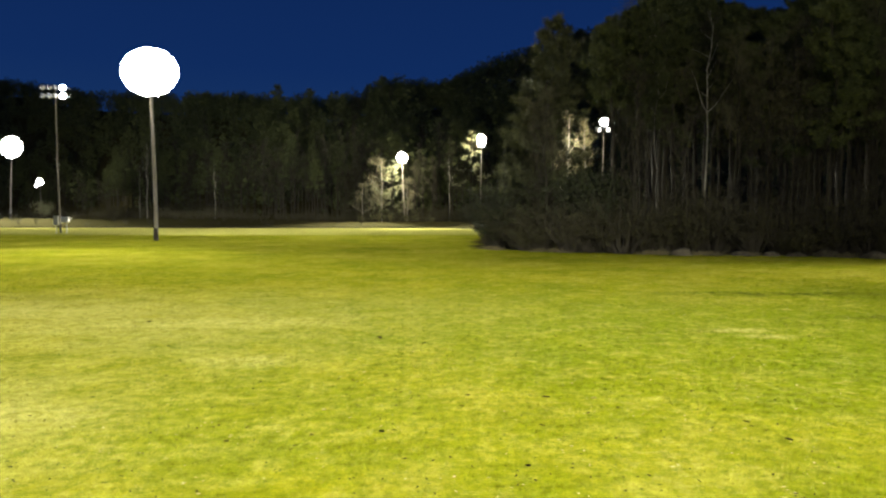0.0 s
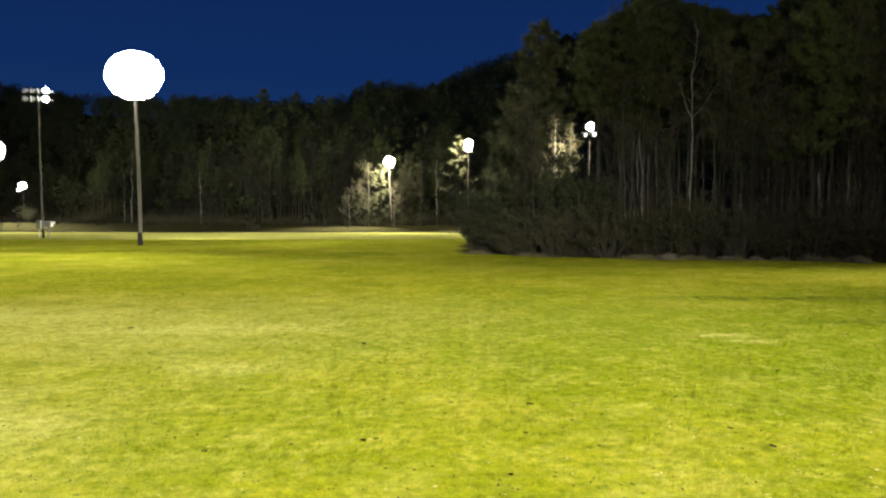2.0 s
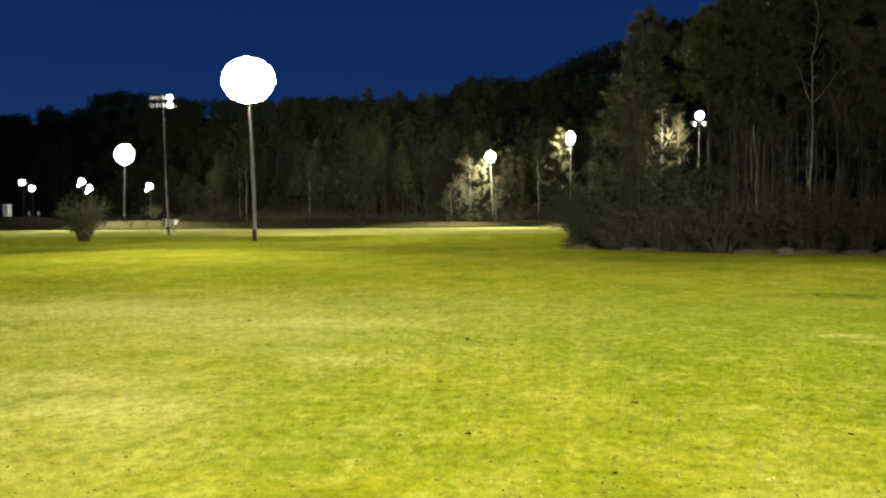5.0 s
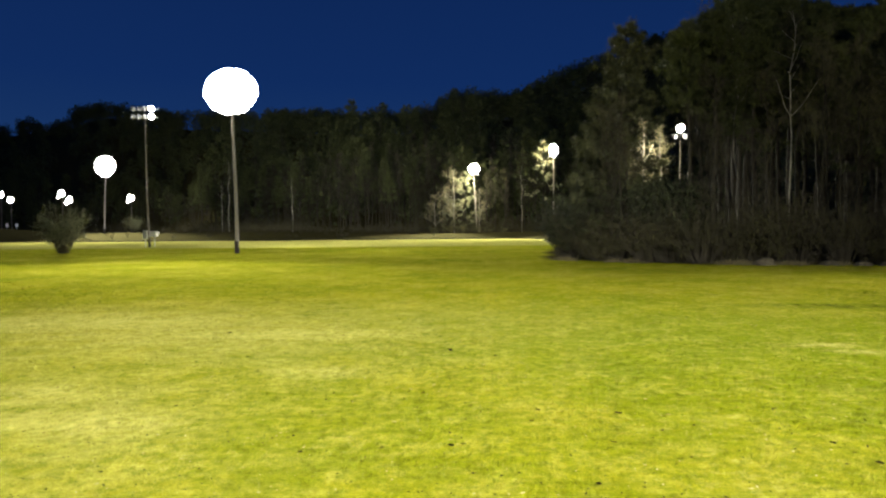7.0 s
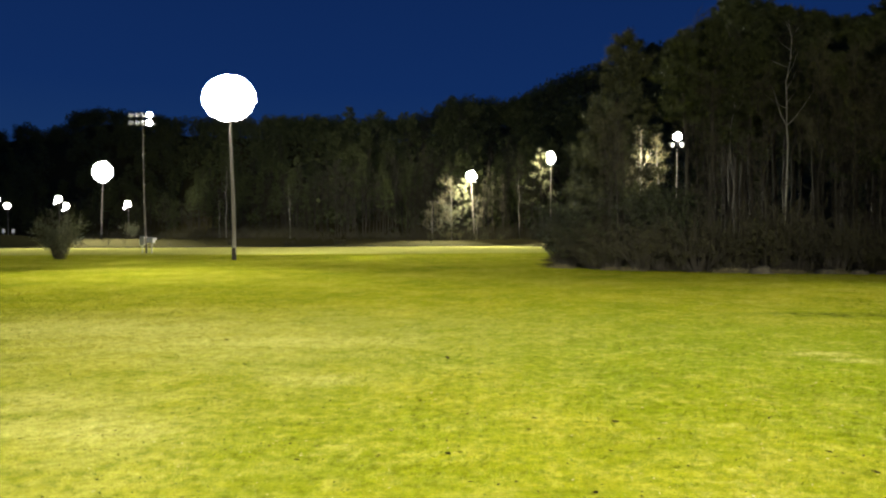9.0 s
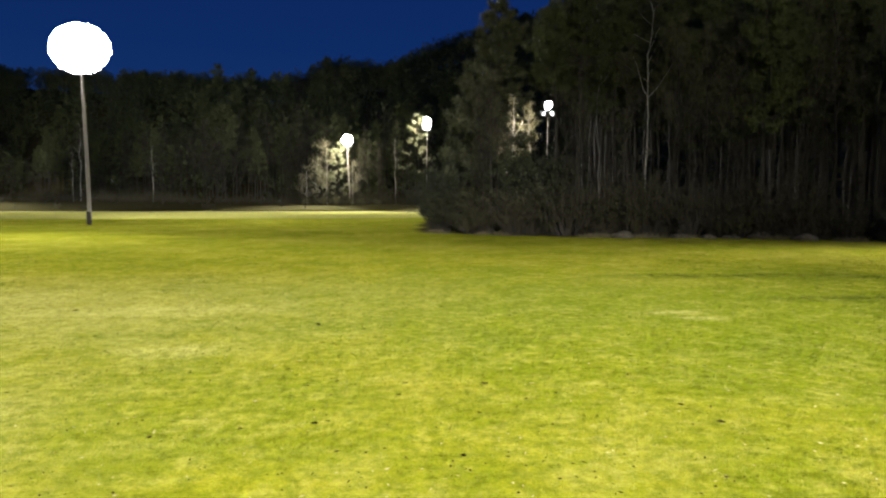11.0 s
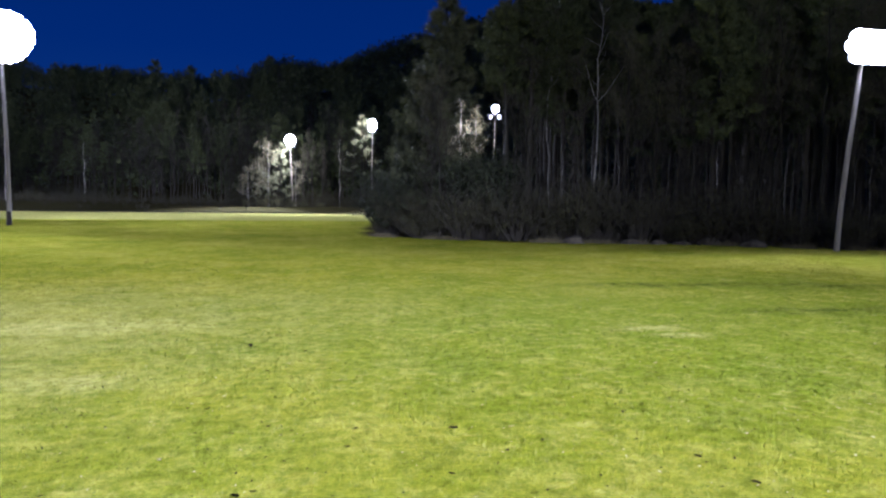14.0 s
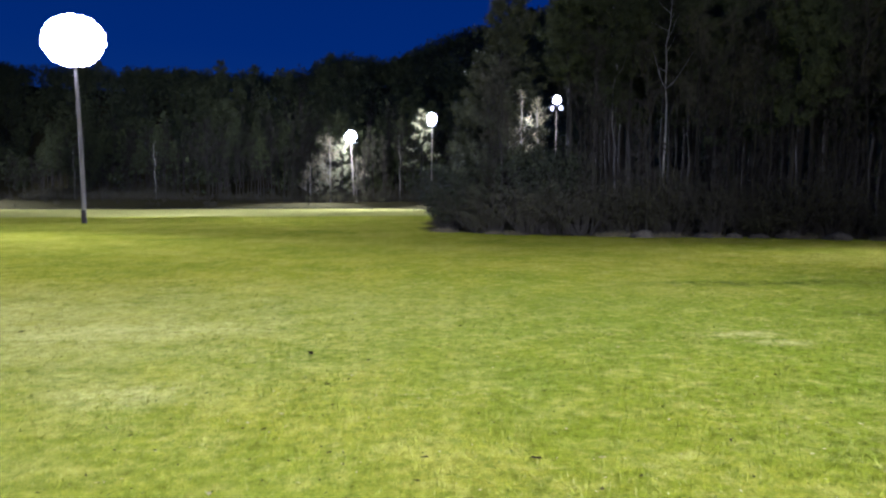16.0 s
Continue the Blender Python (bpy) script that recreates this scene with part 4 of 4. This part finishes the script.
for i in range(34):
    a = -0.40 + 0.17 * (i + rnd.random()) / 34
    y = woods_edge(a) + rnd.uniform(-3, 6)
    copy_scaled(rnd.choice(far_brush), stand(a * y, y, rnd.uniform(0, 360)), rnd.uniform(1.2, 2.2))
    y += rnd.uniform(4, 22)
    copy_scaled(rnd.choice(far_bare_roots + far_pine_roots), stand(a * y, y, rnd.uniform(0, 360)), rnd.uniform(0.7, 1.05))
# trees that the far lamps catch, lamplight partly put into paler bark, twigs, needles
lit_tree = tree_thing("bare_tree", "wide leafless tree lit olive by the lamp beside it", "tree", bare_tree_meshes(101, 13.0, 0.16, 0.18, 0.42, 34, 7, 4, False, False, 2.0, M_GREYBARK, M_TWIG_LIT, 0.35), stand(-3.4, 146.2, 30), "far woods front trees")
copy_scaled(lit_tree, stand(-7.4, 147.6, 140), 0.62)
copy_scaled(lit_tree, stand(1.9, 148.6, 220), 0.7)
lit_bough = tree_thing("young_pine", "small pine with layered boughs close under the lamp", "tree", pine_meshes(105, 12.2, 0.12, 0.15, 0.30, 34, 8, 10, 0.55, 0.05, M_LITFOLIAGE, 0.5, 0.25), stand(-0.9, 145.4, 30), "far woods front trees")
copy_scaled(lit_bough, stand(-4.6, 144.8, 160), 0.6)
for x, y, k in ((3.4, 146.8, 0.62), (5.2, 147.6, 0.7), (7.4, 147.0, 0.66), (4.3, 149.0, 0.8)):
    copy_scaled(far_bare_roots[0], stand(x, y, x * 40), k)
lit_pine = tree_thing("pine_tree", "pine with boughs lit white by the lamp beside it", "tree", pine_meshes(107, 16.8, 0.2, 0.35, 0.22, 26, 9, 10, 0.6, 0.03, M_LITFOLIAGE, 0.5, 0.15), stand(13.6, 132.3, 70), "far woods front trees", ("trunk", "crown"))
lit_bare = tree_thing("bare_tree", "bare tree lit white by the lamp behind the wood", "tree", bare_tree_meshes(103, 13.3, 0.24, 0.28, 0.30, 24, 5, 2, False, False, 2.6, M_GREYBARK, M_TWIG_LIT), stand(18.2, 75.8), "near wood trees")
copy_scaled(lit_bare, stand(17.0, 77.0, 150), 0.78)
lit_spine = tree_thing("bare_tree", "bare tree with short branches lit white behind the wood", "tree", bare_tree_meshes(104, 12.6, 0.17, 0.45, 0.13, 34, 5, 2, False, False, 2.4, M_GREYBARK, M_TWIG_LIT, 0.15), stand(20.2, 76.2), "near wood trees")


def joined(name, label, picks, material, parent):
    """Many tree pieces as one mesh; picks: (mesh, matrix)."""
    cache, vs, fs, base = {}, [], [], 0
    for me, m in picks:
        if me.name not in cache:
            co = np.empty(len(me.vertices) * 3)
            me.vertices.foreach_get("co", co)
            cache[me.name] = (co.reshape(-1, 3), [tuple(p.vertices) for p in me.polygons])
        co, polys = cache[me.name]
        mm = np.array(m)
        vs.append(co @ mm[:3, :3].T + mm[:3, 3])
        fs.extend(tuple(base + k for k in p) for p in polys)
        base += len(co)
    me = bpy.data.meshes.new(name)
    me.from_pydata(np.concatenate(vs).tolist(), [], fs)
    me.materials.append(material)
    ob = new(name, me)
    ob.parent = parent
    return tagged(ob, label, kind="stuff")


HILL_BARE = [bare_tree_meshes(110 + i, 17 + i, 0.22, 0.34, 0.21, 11, 4, 2, False, False, 4.4) for i in range(3)]
HILL_PINE = [pine_meshes(120 + i, 18 + i, 0.24, 0.25, 0.24, 26, 6, 7, 1.5, 0.16) for i in range(3)]


def round_tree_meshes(seed, h, w, n):
    """A far tree with a lumpy round crown of leaf sprays."""
    rng = random.Random(seed)
    trunk, crown = Soup(), Soup()
    trunk.tube([Vector((0, 0, -0.3)), Vector((0.1, 0, h * 0.5)), Vector((0, 0.1, h * 0.85))], [0.26, 0.18, 0.06], 5, cap=False)
    lumps = [(Vector((rng.gauss(0, 0.25) * w, rng.gauss(0, 0.25) * w, h * (0.2 + 0.075 * q))), w * rng.uniform(0.22, 0.36)) for q in range(9)]
    for i in range(n):
        c, r = lumps[i % 9]
        p = c + unit(rng) * r * rng.uniform(0.75, 1.05)
        u, v = unit(rng), unit(rng)
        k = rng.uniform(0.8, 1.6)
        crown.tri(p, p + u * k, p + (u * 0.4 + v * 0.8) * k)
    return trunk.mesh("trunk", M_BARK), crown.mesh("crown", M_NEEDLE)


HILL_ROUND = [round_tree_meshes(130 + i, 15 + i, 8 + i, 330) for i in range(4)]
trunks, twigs, needles = [], [], []
for i in range(1500):
    on_ridge = i % 2 == 0
    a = rnd.uniform(-0.80, 0.90)
    lo = woods_edge(a) + 7
    top = max(lo + 113, 290)
    d = top + rnd.uniform(-14, 6) if on_ridge else lo + (top - 30 - lo) * rnd.random() ** 0.9
    x = a * d
    k = rnd.uniform(0.64, 0.76) if on_ridge else rnd.uniform(0.8, 1.05)
    m = stand(x, d, rnd.uniform(0, 360), k)
    if on_ridge:
        m = Matrix.Translation((0, 0, -1.0)) @ m
    pick = rnd.random()
    if pick < 0.66 or on_ridge:
        t, c = rnd.choice(HILL_ROUND)
        needles.append((c, m))
    elif pick < 0.9:
        t, c = rnd.choice(HILL_PINE)
        needles.append((c, m))
    else:
        t, c = rnd.choice(HILL_BARE)
        twigs.append((c, m))
    trunks.append((t, m))
far_woods = thing("far_woods", "dark mixed woods covering the hill beyond the field", "woods", kind="stuff")
joined("trunks", "", trunks, M_FARBARK, far_woods)
joined("twigs", "", twigs, M_SHADETWIG, far_woods)
joined("needles", "", needles, M_NEEDLE, far_woods)

# ---- boxes on the field ----
panel = thing("electric_cabinet", "grey electric cabinet on the slim lamp pole's foot", "electric cabinet")
part("cabinet", with_mat(bevelled_box((-0.22, -0.14, -0.45), (0.22, 0.14, 0.45), 0.03), M_GREY), M_GREY, panel)
s = Soup()
s.tube([Vector((0, 0.02, -1.42)), Vector((0, 0.02, -0.4))], [0.04, 0.04], 8)
part("conduit", s, M_STEEL, panel)
panel.location = (-35.16, 75.2, 1.35)
board = thing("white_box", "white box fixed beside the slim lamp pole", "box")
part("box", with_mat(bevelled_box((-0.36, -0.25, -0.27), (0.36, 0.25, 0.27), 0.04), M_WHITE), M_WHITE, board)
part("spout", with_mat(bevelled_box((0.34, -0.10, 0.04), (0.62, 0.10, 0.20), 0.03), M_WHITE), M_WHITE, board)
s = Soup()
s.tube([Vector((0.1, 0, -1.5)), Vector((0.1, 0, -0.24))], [0.05, 0.05], 8)
part("post", s, M_STEEL, board)
board.location = (-34.28, 75.3, 1.42)


def toilet(x, y):
    root = thing("portable_toilet", "pale portable toilet cabin on the rise by the far woods", "portable toilet")
    part("cabin", with_mat(bevelled_box((-0.56, -0.56, 0.1), (0.56, 0.56, 2.15), 0.05), M_WHITE), M_WHITE, root)
    part("roof", with_mat(bevelled_box((-0.6, -0.6, 2.15), (0.6, 0.6, 2.32), 0.07), M_WHITE), M_WHITE, root)
    part("door", with_mat(bevelled_box((-0.38, -0.60, 0.2), (0.38, -0.565, 2.0), 0.01), M_GREY), M_GREY, root)
    part("skid", with_mat(bevelled_box((-0.58, -0.58, -0.05), (0.58, 0.58, 0.1), 0.02), M_GREY), M_GREY, root)
    root.location = (x, y, ground_z(x, y))
    return root


toilet(-92.4, 131.0)


# ---- grass blades and leaves on the near field ----
def build_tufts(seed, count, near, deep, power, per, tall, wide, spread):
    """Tufts of short leaning blades, thinning out with distance from the walk."""
    rng = np.random.default_rng(seed)
    y = near + deep * (1 - (1 - rng.random(count)) ** (1 / power))
    x = (rng.random(count) - 0.5) * 2 * (2.6 + 0.72 * np.maximum(y, 0))
    z = np.array([ground_z(a, b) for a, b in zip(x, y)])
    big = rng.uniform(0.55, 1.25, count)
    x, y, z, big = (np.repeat(v, per) for v in (x, y, z, big))
    n = count * per
    x, y = x + rng.normal(0, spread, n), y + rng.normal(0, spread, n)
    a = rng.random(n) * 6.283
    far = 0.6 + np.maximum(y, 0) / 9.0
    h = tall * big * rng.uniform(0.5, 1.2, n) * np.minimum(far, 1.5)
    w = wide * rng.uniform(0.6, 1.3, n) * far
    base = np.stack([x, y, z - 0.003], 1)
    side = np.stack([np.cos(a) * w, np.sin(a) * w, np.zeros(n)], 1)
    turn = a + 1.5708 + rng.normal(0, 0.4, n)
    reach = h * rng.uniform(0.8, 2.0, n)
    tip = base + np.stack([np.cos(turn) * reach, np.sin(turn) * reach, h], 1)
    co = np.stack([base - side, base + side, tip], 1).reshape(-1, 3)
    me = bpy.data.meshes.new("grass")
    me.vertices.add(n * 3)
    me.vertices.foreach_set("co", co.ravel())
    me.loops.add(n * 3)
    me.loops.foreach_set("vertex_index", np.arange(n * 3))
    me.polygons.add(n)
    me.polygons.foreach_set("loop_start", np.arange(0, n * 3, 3))
    me.update(calc_edges=True)
    me.materials.append(M_BLADE)
    tagged(new("grass", me), "short mown yellow-green grass tufts on the near field", "grass", kind="stuff")


build_tufts(5, 84000, 1.0, 25.0, 2.6, 5, 0.021, 0.0030, 0.022)


def leaf_mesh(seed, material, size):
    """A curled dead leaf."""
    rng = random.Random(seed)
    bm = bmesh.new()
    ring = []
    for k in range(12):
        w = 2 * math.pi * k / 12
        r = size * (0.5 + 0.2 * math.cos(2 * w) + rng.uniform(-0.09, 0.09))
        ring.append(bm.verts.new((r * math.cos(w), r * 0.7 * math.sin(w), 0.012 + 0.35 * r * abs(math.sin(w)) * rng.uniform(0.6, 1.3))))
    mid = bm.verts.new((0, 0, 0.008))
    for k in range(12):
        bm.faces.new((mid, ring[k], ring[(k + 1) % 12]))
    bmesh.ops.solidify(bm, geom=bm.faces[:], thickness=0.004)
    me = bpy.data.meshes.new("fallen_leaf")
    bm.to_mesh(me)
    bm.free()
    me.materials.append(material)
    return me


def build_specks(name, label, n, seed, material):
    """Bits of leaf and straw strewn over the near grass, too small to count."""
    rng = random.Random(seed)
    sp = Soup()
    for _ in range(n):
        y = 3.6 + 18 * rng.random() ** 1.4
        x = (rng.random() - 0.5) * 2 * (2.0 + 0.75 * y)
        c = Vector((x, y, ground_z(x, y) + rng.uniform(0.008, 0.02)))
        w = rng.uniform(0, 6.28)
        u = Vector((math.cos(w), math.sin(w), rng.uniform(-0.2, 0.2))) * rng.uniform(0.006, 0.024)
        v = Vector((-math.sin(w), math.cos(w), rng.uniform(-0.5, 0.5))) * rng.uniform(0.004, 0.009)
        sp.quad(c - u, c + v, c + u, c - v)
    tagged(new(name, sp.mesh(name, material)), label, "litter", kind="stuff")


build_specks("leaf_bits", "small dark bits of dead leaf strewn over the grass", 2800, 7, M_DEADLEAF)
build_specks("straw_bits", "small pale bits of straw strewn over the grass", 1500, 8, M_STRAW)


DARK_LEAVES = [leaf_mesh(200 + i, M_DEADLEAF, 0.055) for i in range(4)]
PALE_LEAVES = [leaf_mesh(210 + i, M_PALELEAF, 0.05) for i in range(3)]


def leaf(x, y, dark=True, k=1.0):
    me = rnd.choice(DARK_LEAVES if dark else PALE_LEAVES)
    ob = tagged(new("fallen_leaf", me), "curled dark dead leaf lying on the grass" if dark else "bleached pale leaf lying on the grass", "leaf", "fallen leaves")
    ob.matrix_basis = pose(x, y, ground_z(x, y) + 0.012, rnd.uniform(-12, 12), rnd.uniform(-12, 12), rnd.uniform(0, 360))
    ob.scale = (k * 0.75,) * 3


for x, y, dark, k in ((-0.10, 5.42, True, 1.6), (0.0, 5.48, True, 0.9), (1.18, 5.53, True, 1.0), (1.39, 6.38, True, 1.4), (0.68, 6.50, True, 1.0), (0.59, 6.13, True, 0.9),
                      (-0.62, 6.13, False, 1.7), (-0.43, 7.26, True, 0.9), (2.83, 6.54, True, 1.0), (2.85, 5.50, True, 1.2), (2.95, 5.04, True, 1.3), (1.83, 6.34, False, 1.2),
                      (-4.02, 11.75, True, 1.8), (-0.23, 9.8, True, 2.4), (0.4, 9.43, True, 1.4), (0.9, 4.62, True, 1.4), (-5.0, 8.75, True, 1.3), (-9.1, 14.53, True, 2.0)):
    leaf(x, y, dark, k)
for i in range(46):
    y = 3.4 + 11 * rnd.random() ** 1.3
    leaf((rnd.random() - 0.5) * 2 * (1.5 + 0.7 * y), y, rnd.random() < 0.8, rnd.uniform(0.5, 1.1))
